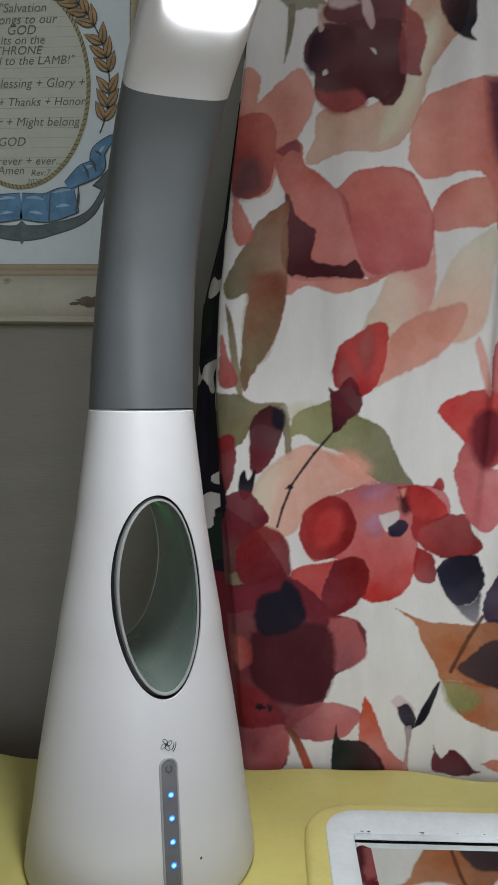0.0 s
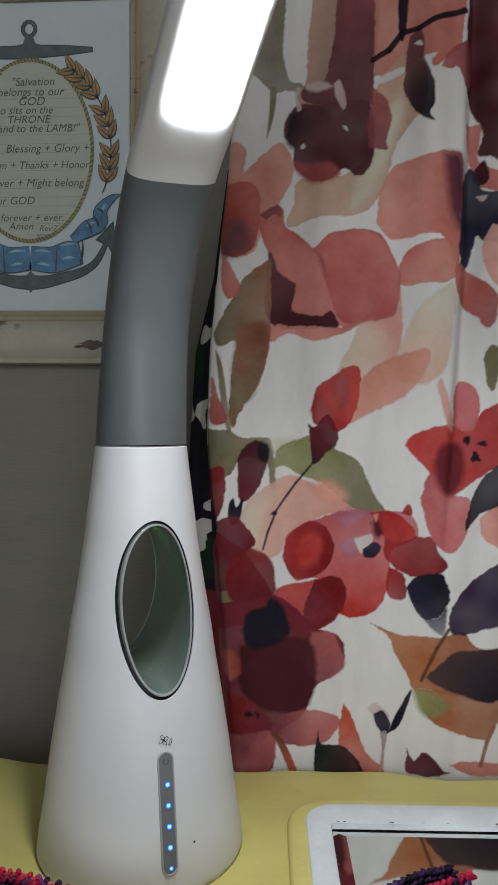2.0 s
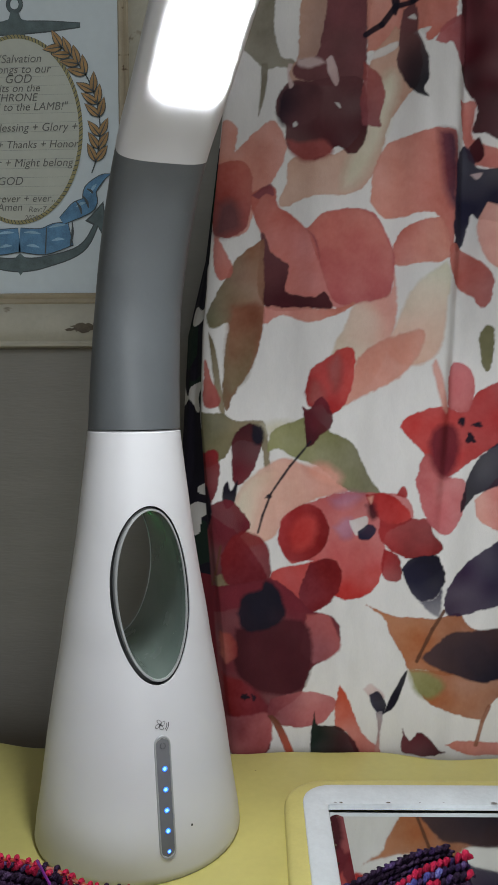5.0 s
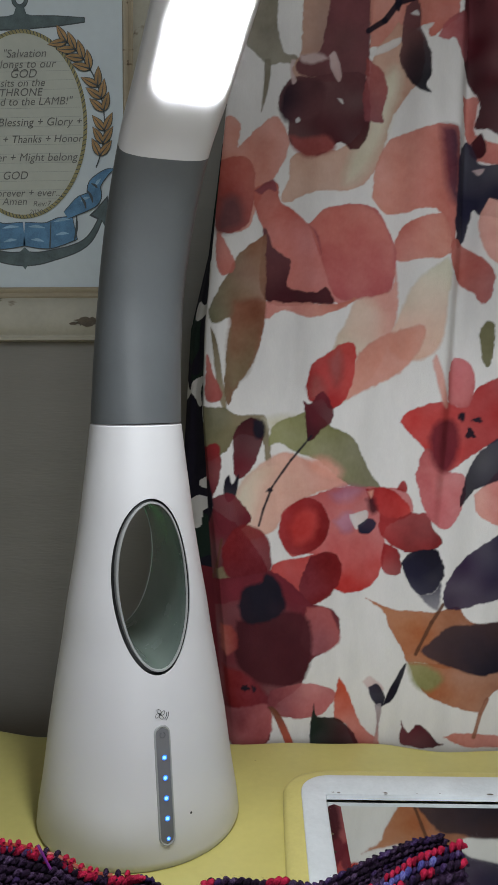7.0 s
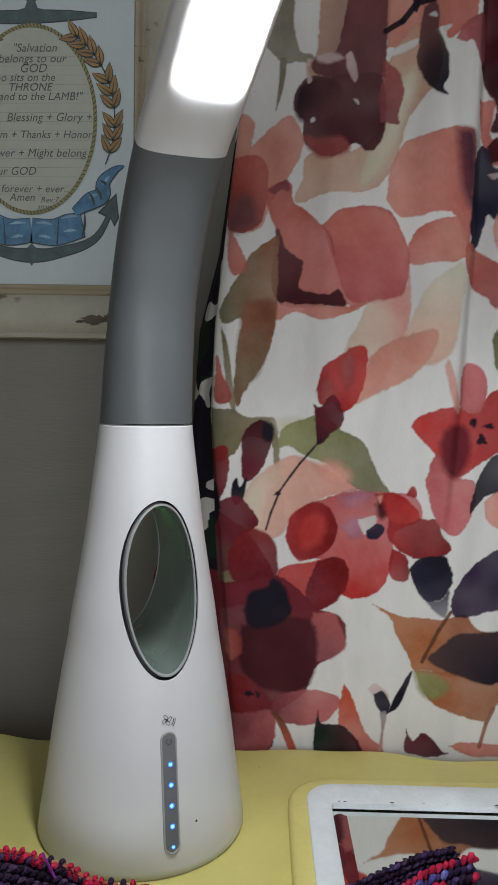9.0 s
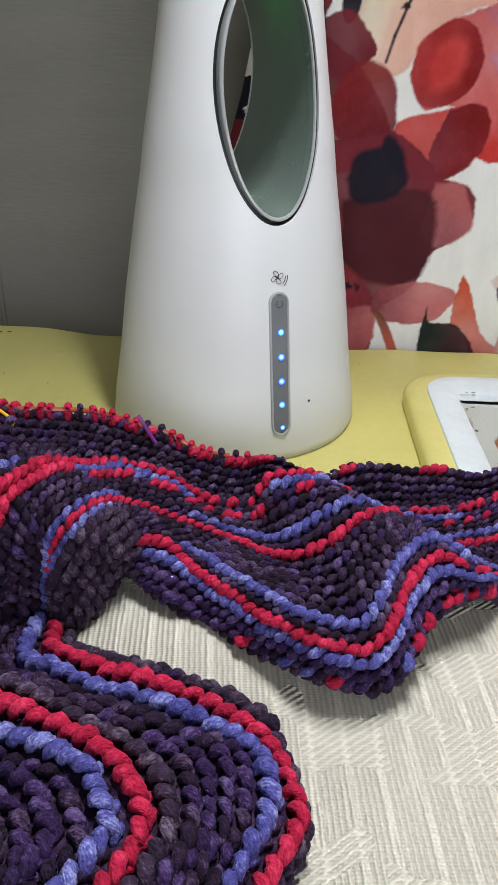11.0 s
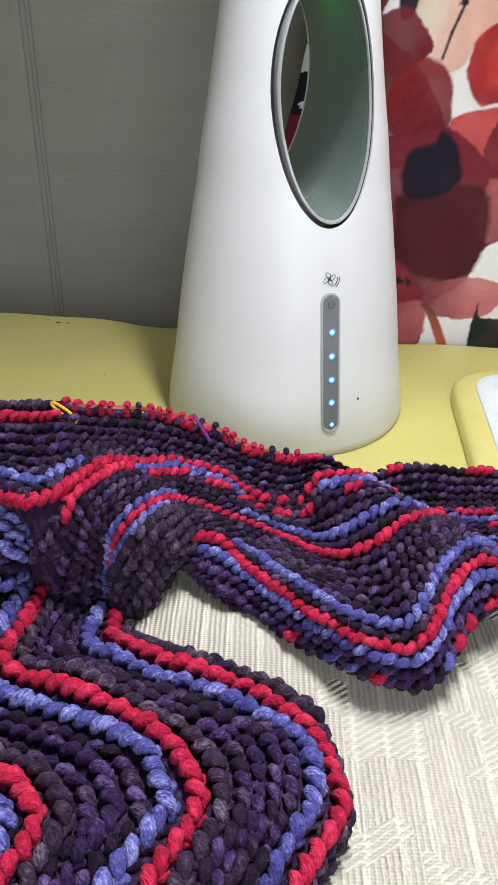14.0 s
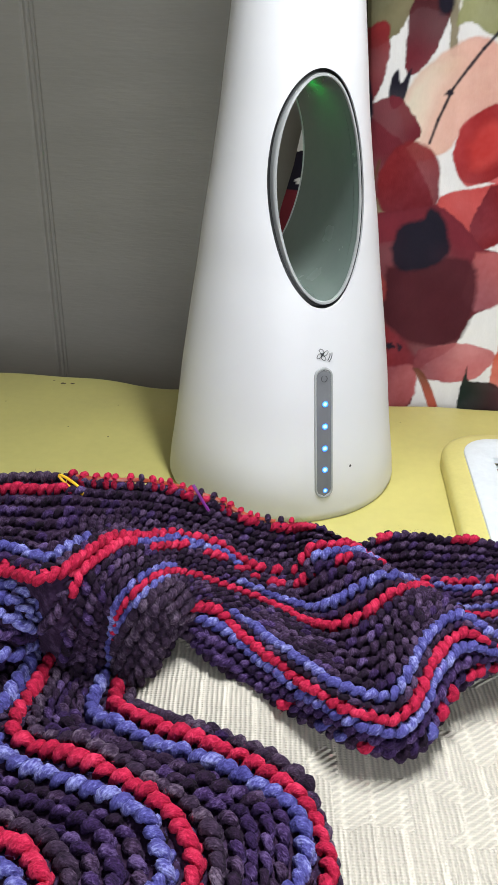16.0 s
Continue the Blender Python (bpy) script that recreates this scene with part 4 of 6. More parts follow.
for k in range(16):
    s = rng.random() ** 1.3
    if k % 2:
        x, y = -MX + 0.0236, -gy + 2 * gy * s
    else:
        x, y = -gx + 2 * gx * s, MY - 0.0302
    bm = bmesh.new()
    w = 0.0004 + 0.0013 * rng.random() ** 2
    bm.faces.new([bm.verts.new((x + w * (0.6 + 0.8 * rng.random()) * math.cos(a) * (0.5 if k % 2 else 1.2), y + w * (0.6 + 0.8 * rng.random()) * math.sin(a) * (1.2 if k % 2 else 0.5), 0.0111)) for a in np.linspace(0, math.tau, 8)[:-1]])
    part("chip", bm, CHIP, mirror, smooth=False)

# ---------------------------------------------------------------- the framed drawing on the wall
def worn(name, paint, under, amount, scale):
    m = mat(name, paint, 0.6, vary=0.1, scale=scale, bump=0.4, bscale=220)
    N, L = m.node_tree.nodes, m.node_tree.links
    b = N["Principled BSDF"]
    src = b.inputs["Base Color"].links[0].from_socket
    tc = N.new("ShaderNodeTexCoord")
    mp = N.new("ShaderNodeMapping")
    mp.inputs["Scale"].default_value = (1, 2.2, 2.6)
    no = N.new("ShaderNodeTexNoise")
    no.inputs["Scale"].default_value, no.inputs["Detail"].default_value = scale, 7
    L.new(tc.outputs["Object"], mp.inputs["Vector"])
    L.new(mp.outputs[0], no.inputs["Vector"])
    ramp = N.new("ShaderNodeMapRange")
    ramp.inputs["From Min"].default_value, ramp.inputs["From Max"].default_value = amount, amount + 0.05
    L.new(no.outputs[0], ramp.inputs["Value"])
    mx = N.new("ShaderNodeMix")
    mx.data_type = "RGBA"
    L.new(ramp.outputs[0], mx.inputs["Factor"])
    L.new(src, mx.inputs["A"])
    mx.inputs["B"].default_value = (*under, 1)
    L.new(mx.outputs["Result"], b.inputs["Base Color"])
    return m


FRAME_PAINT = worn("worn_cream_paint", (0.43, 0.41, 0.335), (0.15, 0.11, 0.07), 0.62, 24)
FRAME_GOLD = worn("worn_gold_edge", (0.36, 0.31, 0.22), (0.13, 0.09, 0.05), 0.66, 60)
PAPER = mat("blue_white_paper", (0.56, 0.63, 0.66), 0.8, vary=0.05, scale=18, bump=0.1, bscale=900)
CARD = mat("grey_cream_paper", (0.47, 0.49, 0.43), 0.85, vary=0.06, scale=25)
LINE = mat("ruled_line", (0.30, 0.33, 0.30), 0.8)
ROPE = mat("drawn_rope", (0.30, 0.27, 0.13), 0.8, vary=0.2, scale=200)
SLATE = mat("drawn_slate", (0.10, 0.135, 0.14), 0.8, vary=0.3, scale=120)
SLATE_DARK = mat("drawn_outline", (0.07, 0.085, 0.09), 0.8)
AMBER = mat("drawn_amber", (0.36, 0.225, 0.10), 0.8, vary=0.35, scale=160)
BLUE = mat("drawn_blue", (0.10, 0.22, 0.36), 0.8, vary=0.4, scale=110)
BLUE_PALE = mat("drawn_pale_blue", (0.26, 0.42, 0.55), 0.8, vary=0.3, scale=140)
PENCIL = mat("pencil", (0.16, 0.16, 0.15), 0.8)

OX0, OX1, OZ0, OZ1 = -0.2135, -0.0525, 0.3085, 0.5480     # the opening
picture = empty("framed_drawing", pose(-0.133, WALL, 0.43), "hand-drawn anchor and verse in a worn cream wooden frame", "picture")
BASE = Vector((-0.133, WALL, 0.43))


def rail(name, a, b, inward, profile, material):
    """A mitred length of moulding from corner a to corner b (x, z); profile of (outward, forward)."""
    bm = bmesh.new()
    a, b = Vector((a[0], 0, a[1])), Vector((b[0], 0, b[1]))
    d, o = (b - a).normalized(), Vector((inward[0], 0, inward[1]))
    steps = 24
    cols = []
    for s in range(steps + 1):
        col = []
        for q, f in profile:
            p = (a - d * q) + ((b + d * q) - (a - d * q)) * (s / steps)
            jig = 0.0004 * noise.noise(Vector((p.x * 60 + q * 300, p.z * 60, f * 400)))
            col.append(bm.verts.new(p + o * -q + Vector((0, -f + jig, 0)) + Vector((0, WALL, 0)) - BASE))
        cols.append(col)
    n = len(profile)
    for c, e in zip(cols, cols[1:]):
        for k in range(n - 1):
            bm.faces.new((c[k], c[k + 1], e[k + 1], e[k]))
    return part(name, bm, material, picture)


INNER = [(0.0, 0.006), (0.0, 0.0105), (0.0012, 0.0118), (0.0030, 0.0112), (0.0042, 0.0098), (0.0056, 0.0112), (0.0072, 0.0118), (0.0084, 0.0106)]
OUTER = [(0.0084, 0.0106), (0.0098, 0.0125), (0.014, 0.0150), (0.020, 0.0178), (0.028, 0.0190), (0.034, 0.0178), (0.0375, 0.0150), (0.0392, 0.0165), (0.0415, 0.0160), (0.0425, 0.013), (0.0425, 0.0)]
corners = [((OX0, OZ0), (OX1, OZ0), (0, 1)), ((OX1, OZ0), (OX1, OZ1), (-1, 0)), ((OX1, OZ1), (OX0, OZ1), (0, -1)), ((OX0, OZ1), (OX0, OZ0), (1, 0))]
for a, b, inward in corners:
    rail("inner_rail", a, b, inward, INNER, FRAME_GOLD)["label"] = "brown gold inner moulding"
    rail("outer_rail", a, b, inward, OUTER, FRAME_PAINT)["label"] = "worn cream painted moulding"
KNOT = mat("bare_worn_wood", (0.13, 0.105, 0.075), 0.8, vary=0.5, scale=90, bump=0.6, bscale=260)
for cx, cz, rx, rz in ((-0.0795, 0.2810, 0.0135, 0.0042), (-0.0665, 0.2835, 0.0085, 0.0026), (-0.0905, 0.2795, 0.0050, 0.0016)):
    bm = bmesh.new()
    bm.faces.new([bm.verts.new(Vector((cx + rx * (0.75 + 0.5 * noise.noise(Vector((k * 0.9, cx * 900, 0)))) * math.cos(k * math.tau / 22), WALL - 0.0197, cz + rz * (0.8 + 0.6 * noise.noise(Vector((k * 0.9, cx * 500, 3)))) * math.sin(k * math.tau / 22))) - BASE) for k in range(22)])
    part("worn_patch", bm, KNOT, picture, "bare brown wood where the paint has flaked off", smooth=False)
SHEET = WALL - 0.0075


def flat(name, pts, level, material, parent, label=""):
    """A drawn shape on the paper: outline of (x, z), laid level tenths of a millimetre in front of it."""
    bm = bmesh.new()
    vs = [bm.verts.new(Vector((x, SHEET - level * 0.0001, z)) - BASE) for x, z in pts]
    mid = bm.verts.new(sum((v.co for v in vs), Vector()) / len(vs))
    for k in range(len(vs)):
        bm.faces.new((vs[k], vs[(k + 1) % len(vs)], mid))
    return part(name, bm, material, parent, label, smooth=False)


paper = part("paper", box(OX0 - 0.002 - BASE.x, OX1 + 0.002 - BASE.x, SHEET - WALL, SHEET + 0.001 - WALL, OZ0 - 0.002 - BASE.z, OZ1 + 0.002 - BASE.z), PAPER, picture, "pale blue white drawing paper")
CX, CZ, RA, RB = -0.1328, 0.4335, 0.0502, 0.0700


def ellipse(k, n=72, a0=0, a1=360):
    return [(CX + RA * k * math.cos(radians(a)), CZ + RB * k * math.sin(radians(a))) for a in np.linspace(a0, a1, n, endpoint=a1 - a0 < 360)]


def band_of(pts, width):
    """The two edges of a band along pts; width may vary along it."""
    p = np.array(pts, float)
    w = np.interp(np.linspace(0, 1, len(p)), np.linspace(0, 1, len(width)), width) / 2
    t = np.gradient(p, axis=0)
    t /= np.linalg.norm(t, axis=1)[:, None]
    nrm = np.stack([-t[:, 1], t[:, 0]], 1)
    return p + nrm * w[:, None], p - nrm * w[:, None]


def ribbon_flat(name, pts, width, level, material, parent, label=""):
    bm = bmesh.new()
    one, two = band_of(pts, width)
    a = [bm.verts.new(Vector((x, SHEET - level * 0.0001, z)) - BASE) for x, z in one]
    b = [bm.verts.new(Vector((x, SHEET - level * 0.0001, z)) - BASE) for x, z in two]
    for k in range(len(a) - 1):
        bm.faces.new((a[k], a[k + 1], b[k + 1], b[k]))
    return part(name, bm, material, parent, label, smooth=False)


def lens(cx, cz, length, wide, turn):
    out = []
    for s in list(np.linspace(0, 1, 9)) + list(np.linspace(1, 0, 9)[1:-1]):
        out.append(s)
    pts = []
    for i, s in enumerate(out):
        v = wide / 2 * math.sin(math.pi * s ** 0.8) * (1 if i < 9 else -1)
        u = (s - 0.5) * length
        pts.append((cx + u * math.cos(turn) - v * math.sin(turn), cz + u * math.sin(turn) + v * math.cos(turn)))
    return pts


# anchor arms, flukes, stock and ring
arms = spline([(CX - 0.066, 0.3720), (CX - 0.050, 0.3440), (CX - 0.020, 0.3330), (CX, 0.3310), (CX + 0.020, 0.3330), (CX + 0.050, 0.3440), (CX + 0.066, 0.3720)], 40)
ribbon_flat("anchor_arc", arms, (0.003, 0.008, 0.012, 0.008, 0.003), 2, SLATE_DARK, paper, "dark outline of the anchor")
ribbon_flat("anchor_arc", arms, (0.001, 0.0062, 0.0102, 0.0062, 0.001), 4, SLATE, paper, "slate grey drawn anchor arms")
flat("anchor_tip", [(CX - 0.011, 0.3300), (CX - 0.003, 0.3270), (CX, 0.3225), (CX + 0.003, 0.3270), (CX + 0.011, 0.3300), (CX, 0.3400)], 5, SLATE, paper)
for s in (-1, 1):
    flat("fluke", [(CX + s * 0.0668, 0.3790), (CX + s * 0.0690, 0.3600), (CX + s * 0.0655, 0.3530), (CX + s * 0.0625, 0.3590), (CX + s * 0.0520, 0.3640), (CX + s * 0.0575, 0.3690)], 3, SLATE_DARK, paper)
    flat("fluke", [(CX + s * 0.0660, 0.3765), (CX + s * 0.0678, 0.3605), (CX + s * 0.0652, 0.3555), (CX + s * 0.0620, 0.3605), (CX + s * 0.0545, 0.3645), (CX + s * 0.0582, 0.3680)], 5, SLATE, paper)
stock = [(CX - 0.052, 0.5115), (CX - 0.02, 0.5100), (CX + 0.02, 0.5105), (CX + 0.0508, 0.5108)]
ribbon_flat("stock", spline(stock, 20), (0.0045, 0.0100, 0.0110, 0.0085, 0.0040), 2, SLATE_DARK, paper)
ribbon_flat("stock", spline(stock, 20), (0.0032, 0.0084, 0.0094, 0.0068, 0.0026), 4, SLATE, paper, "slate grey anchor stock")
flat("crown", [(CX - 0.0085, 0.5015), (CX + 0.0085, 0.5015), (CX + 0.0075, 0.5065), (CX + 0.0105, 0.5070), (CX + 0.0105, 0.5150), (CX + 0.005, 0.5165), (CX + 0.003, 0.5220), (CX - 0.003, 0.5220), (CX - 0.005, 0.5165), (CX - 0.0105, 0.5150), (CX - 0.0105, 0.5070), (CX - 0.0075, 0.5065)], 6, SLATE, paper)
RING = [(CX + 0.0050 * math.cos(a), 0.5276 + 0.0055 * math.sin(a)) for a in np.linspace(0, math.tau, 25)]
ribbon_flat("ring", RING, (0.0034,), 5, SLATE_DARK, paper)
ribbon_flat("ring", RING, (0.0022,), 7, SLATE, paper, "slate grey anchor ring")
# oval card with its rope edge and ruled lines
flat("card", ellipse(1.0), 8, CARD, paper, "oval grey cream writing card")
ribbon_flat("rope", ellipse(1.0, 90, 0, 359.9), (0.0030,), 10, ROPE, paper, "drawn twisted rope border")
bm = bmesh.new()
for a in np.arange(0, 360, 3.2):
    c, s = math.cos(radians(a)), math.sin(radians(a))
    c2, s2 = math.cos(radians(a + 1.8)), math.sin(radians(a + 1.8))
    q = [(CX + (RA - 0.0014) * c, CZ + (RB - 0.0014) * s), (CX + (RA + 0.0014) * c2, CZ + (RB + 0.0014) * s2)]
    dx, dz = -(q[1][1] - q[0][1]) * 0.09, (q[1][0] - q[0][0]) * 0.09
    bm.faces.new([bm.verts.new(Vector((x, SHEET - 0.0012, z)) - BASE) for x, z in ((q[0][0] - dx, q[0][1] - dz), (q[0][0] + dx, q[0][1] + dz), (q[1][0] + dx, q[1][1] + dz), (q[1][0] - dx, q[1][1] - dz))])
tagged(part("rope_strands", bm, SLATE_DARK, paper, smooth=False), kind="stuff")
for z in np.arange(0.377, 0.487, 0.0069):
    h = RA * math.sqrt(max(1 - ((z - CZ) / RB) ** 2, 0)) - 0.003
    flat("ruled_line", [(CX - h, z - 0.00012), (CX + h, z - 0.00012), (CX + h, z + 0.00012), (CX - h, z + 0.00012)], 9, LINE, paper)
# blue ribbon under the card and up the side
for s in (-1, 1):
    ribbon_flat("ribbon", spline([(CX, 0.3500), (CX + s * 0.018, 0.3485), (CX + s * 0.030, 0.3520), (CX + s * 0.041, 0.3545)], 16), (0.019, 0.021, 0.022, 0.019), 13 if s > 0 else 12, SLATE_DARK, paper)
    ribbon_flat("ribbon", spline([(CX, 0.3500), (CX + s * 0.018, 0.3485), (CX + s * 0.030, 0.3520), (CX + s * 0.0405, 0.3543)], 16), (0.0178, 0.0196, 0.0206, 0.0176), 14, BLUE, paper, "blue drawn ribbon")
    flat("ribbon_fold", [(CX + s * 0.020, 0.3395), (CX + s * 0.0215, 0.3590), (CX + s * 0.0222, 0.3590), (CX + s * 0.0212, 0.3390)], 16, SLATE_DARK, paper)
    tail = spline([(CX + s * 0.034, 0.3640), (CX + s * 0.046, 0.3720), (CX + s * 0.056, 0.3770), (CX + s * 0.057, 0.3870), (CX + s * 0.066, 0.3960), (CX + s * 0.073, 0.3990)], 24)
    ribbon_flat("ribbon_tail", tail, (0.007, 0.014, 0.013, 0.011, 0.006, 0.001), 15, SLATE_DARK, paper)
    ribbon_flat("ribbon_tail", tail, (0.0058, 0.0126, 0.0114, 0.0094, 0.0046, 0.0004), 17, BLUE, paper, "blue drawn ribbon end")
    for k, (x0, z0, x1, z1) in enumerate(((0.004, 0.3555, 0.017, 0.3545), (0.006, 0.3455, 0.016, 0.3440), (0.024, 0.3590, 0.037, 0.3610), (0.026, 0.3490, 0.036, 0.3500), (0.046, 0.3745, 0.053, 0.3775), (0.057, 0.3850, 0.062, 0.3915))):
        ribbon_flat("ribbon_sheen", spline([(CX + s * x0, z0), (CX + s * (x0 + x1) / 2, (z0 + z1) / 2 + 0.0007), (CX + s * x1, z1)], 8), (0.0006, 0.0026, 0.0006), 19, BLUE_PALE, paper)
    for x0, z0, x1, z1 in ((0.0405, 0.3450, 0.0425, 0.3640), (0.0500, 0.3690, 0.0455, 0.3790), (0.0555, 0.3735, 0.0510, 0.3830), (0.0590, 0.3845, 0.0545, 0.3880)):
        ribbon_flat("ribbon_fold", spline([(CX + s * x0, z0), (CX + s * ((x0 + x1) / 2 + 0.001), (z0 + z1) / 2), (CX + s * x1, z1)], 8), (0.0010, 0.0022, 0.0006), 20, SLATE_DARK, paper)
    # branch of pointed leaves
    branch = []
    for a in np.linspace(60, -27, 24):
        branch.append((CX + s * RA * 1.30 * math.cos(radians(a)), CZ + RB * 1.05 * math.sin(radians(a))))
    ribbon_flat("branch", branch, (0.0010,), 11, SLATE_DARK, paper)
    for k in range(10):
        i = 1 + int(k * 2.3)
        bx, bz = branch[i]
        ahead = math.atan2(branch[i - 1][1] - branch[i][1], branch[i - 1][0] - branch[i][0])
        for side in (-1, 1):
            turn = ahead + side * (0.42 if side > 0 else 0.72) * s * -1
            lx, lz = bx + 0.0072 * math.cos(turn), bz + 0.0072 * math.sin(turn)
            flat("leaf", lens(lx, lz, 0.0160, 0.0066, turn), 13, SLATE_DARK, paper)
            flat("leaf", lens(lx, lz, 0.0148, 0.0053, turn), 15, AMBER, paper, "amber drawn leaf")
            ribbon_flat("leaf_vein", [(bx, bz), (bx + 0.013 * math.cos(turn), bz + 0.013 * math.sin(turn))], (0.0012, 0.0002), 17, SLATE_DARK, paper)


def writing(body_text, right_x, z, size):
    cu = bpy.data.curves.new("writing", "FONT")
    cu.body, cu.size, cu.align_x, cu.shear, cu.space_character = body_text, size, "RIGHT", 0.22, 1.02
    ob = new("writing", cu)
    me = bpy.data.meshes.new_from_object(ob.evaluated_get(bpy.context.evaluated_depsgraph_get()))
    bpy.data.objects.remove(ob)
    me.materials.clear()
    me.materials.append(PENCIL)
    ob = new("writing", me)
    ob.parent = paper
    ob.matrix_local = Matrix.Translation(Vector((right_x, SHEET - 0.0014, z)) - BASE) @ Euler((radians(90), 0, 0)).to_matrix().to_4x4()
    ob["label"] = "pencil lettering"


for line, rx, z, size in (('"Salvation', -0.1125, 0.4840, 0.0087), ("belongs to our", -0.1055, 0.4761, 0.0087), ("GOD", -0.1205, 0.4688, 0.0091), ("who sits on the", -0.1140, 0.4622, 0.0082), ("THRONE", -0.1165, 0.4551, 0.0084), ('and to the LAMB!"', -0.0930, 0.4481, 0.0084),
                          ("Blessing + Glory +", -0.0852, 0.4325, 0.0087), ("Wisdom + Thanks + Honor", -0.0852, 0.4198, 0.0082), ("Power + Might belong", -0.0895, 0.4058, 0.0087), ("to our GOD", -0.1290, 0.3921, 0.0087), ("forever + ever...", -0.1015, 0.3789, 0.0082), ("Amen", -0.1300, 0.3724, 0.0082), ("Rev:7", -0.1112, 0.3712, 0.0062), ("2020", -0.1178, 0.3652, 0.0052)):
    writing(line, rx, z, size)

# ---------------------------------------------------------------- the cream cloth
N, L = CREAM.node_tree.nodes, CREAM.node_tree.links
cb = N["Principled BSDF"]
tc = N.new("ShaderNodeTexCoord")


def ribs(turn, count, squash=0.0):
    mp = N.new("ShaderNodeMapping")
    mp.inputs["Rotation"].default_value = (0, 0, radians(turn))
    L.new(tc.outputs["Object"], mp.inputs["Vector"])
    w = N.new("ShaderNodeTexWave")
    w.inputs["Scale"].default_value, w.inputs["Distortion"].default_value, w.inputs["Detail"].default_value, w.inputs["Detail Scale"].default_value = count, 1.2, 3, 1.5
    L.new(mp.outputs[0], w.inputs["Vector"])
    return w.outputs["Fac"]


cells = N.new("ShaderNodeTexVoronoi")
cells.distance = "MANHATTAN"
cells.inputs["Scale"].default_value = 48
cells.inputs["Randomness"].default_value = 0.75
cm = N.new("ShaderNodeMapping")
cm.inputs["Rotation"].default_value, cm.inputs["Scale"].default_value = (0, 0, radians(38)), (1, 1.5, 1)
L.new(tc.outputs["Object"], cm.inputs["Vector"])
L.new(cm.outputs[0], cells.inputs["Vector"])
pick = N.new("ShaderNodeMath")
pick.operation = "GREATER_THAN"
pick.inputs[1].default_value = 0.80
sep = N.new("ShaderNodeSeparateColor")
L.new(cells.outputs["Color"], sep.inputs[0])
L.new(sep.outputs[0], pick.inputs[0])
weave = N.new("ShaderNodeMix")
L.new(pick.outputs[0], weave.inputs["Factor"])
L.new(ribs(-8, 230), weave.inputs["A"])
L.new(ribs(48, 210), weave.inputs["B"])
slub = N.new("ShaderNodeMath")
slub.operation = "POWER"
L.new(ribs(-8, 42), slub.inputs[0])
slub.inputs[1].default_value = 9
total = N.new("ShaderNodeMath")
total.operation = "MULTIPLY_ADD"
L.new(slub.outputs[0], total.inputs[0])
total.inputs[1].default_value = 1.1
L.new(weave.outputs["Result"], total.inputs[2])
old = cb.inputs["Normal"].links[0].from_node
wb = N.new("ShaderNodeBump")
wb.inputs["Strength"].default_value, wb.inputs["Distance"].default_value = 0.85, 0.0007
grid_sum = N.new("ShaderNodeMath")
grid_sum.operation = "MULTIPLY_ADD"
L.new(ribs(82, 420), grid_sum.inputs[0])
grid_sum.inputs[1].default_value = 0.25
L.new(total.outputs[0], grid_sum.inputs[2])
L.new(grid_sum.outputs[0], wb.inputs["Height"])
L.new(old.outputs[0], wb.inputs["Normal"])
L.new(wb.outputs[0], cb.inputs["Normal"])
# Groove shade put into the colour: darker where the weave is low, lighter on ribs.
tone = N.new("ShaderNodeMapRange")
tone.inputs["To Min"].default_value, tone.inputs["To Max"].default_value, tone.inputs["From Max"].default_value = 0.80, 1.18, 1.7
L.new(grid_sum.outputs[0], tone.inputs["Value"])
rib_shade = N.new("ShaderNodeVectorMath")
rib_shade.operation = "SCALE"
L.new(cb.inputs["Base Color"].links[0].from_socket, rib_shade.inputs[0])
L.new(tone.outputs[0], rib_shade.inputs["Scale"])
L.new(rib_shade.outputs[0], cb.inputs["Base Color"])
cx = np.linspace(-0.46, 0.44, 150)
cy = np.concatenate([np.linspace(-0.56, -0.14, 90), np.linspace(-0.137, -0.112, 10)])
CLOTH = 0.0125


def cloth_z(x, y):
    z = CLOTH + 0.0016 * noise.noise(Vector((x * 14, y * 14, 0.3))) + 0.0007 * noise.noise(Vector((x * 45, y * 45, 2.0)))
    z += 0.0066 * math.exp(-((x - 0.010) / 0.050) ** 2 - ((y + 0.170) / 0.030) ** 2)      # pushed up under the knitting
    lip = max(0.0, (y + 0.128) / 0.016)
    return max(z - 0.011 * min(lip, 1) ** 2, 0.0006)


cv = [(x, y, cloth_z(x, y)) for y in cy for x in cx]
nc = len(cx)
cf = [(j * nc + i, j * nc + i + 1, (j + 1) * nc + i + 1, (j + 1) * nc + i) for j in range(len(cy) - 1) for i in range(nc - 1)]
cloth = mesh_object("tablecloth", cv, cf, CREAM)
solid = cloth.modifiers.new("thickness", "SOLIDIFY")
solid.thickness, solid.offset = 0.0118, -1
tagged(cloth, "cream woven damask cloth folded thick on the yellow table", "cloth")

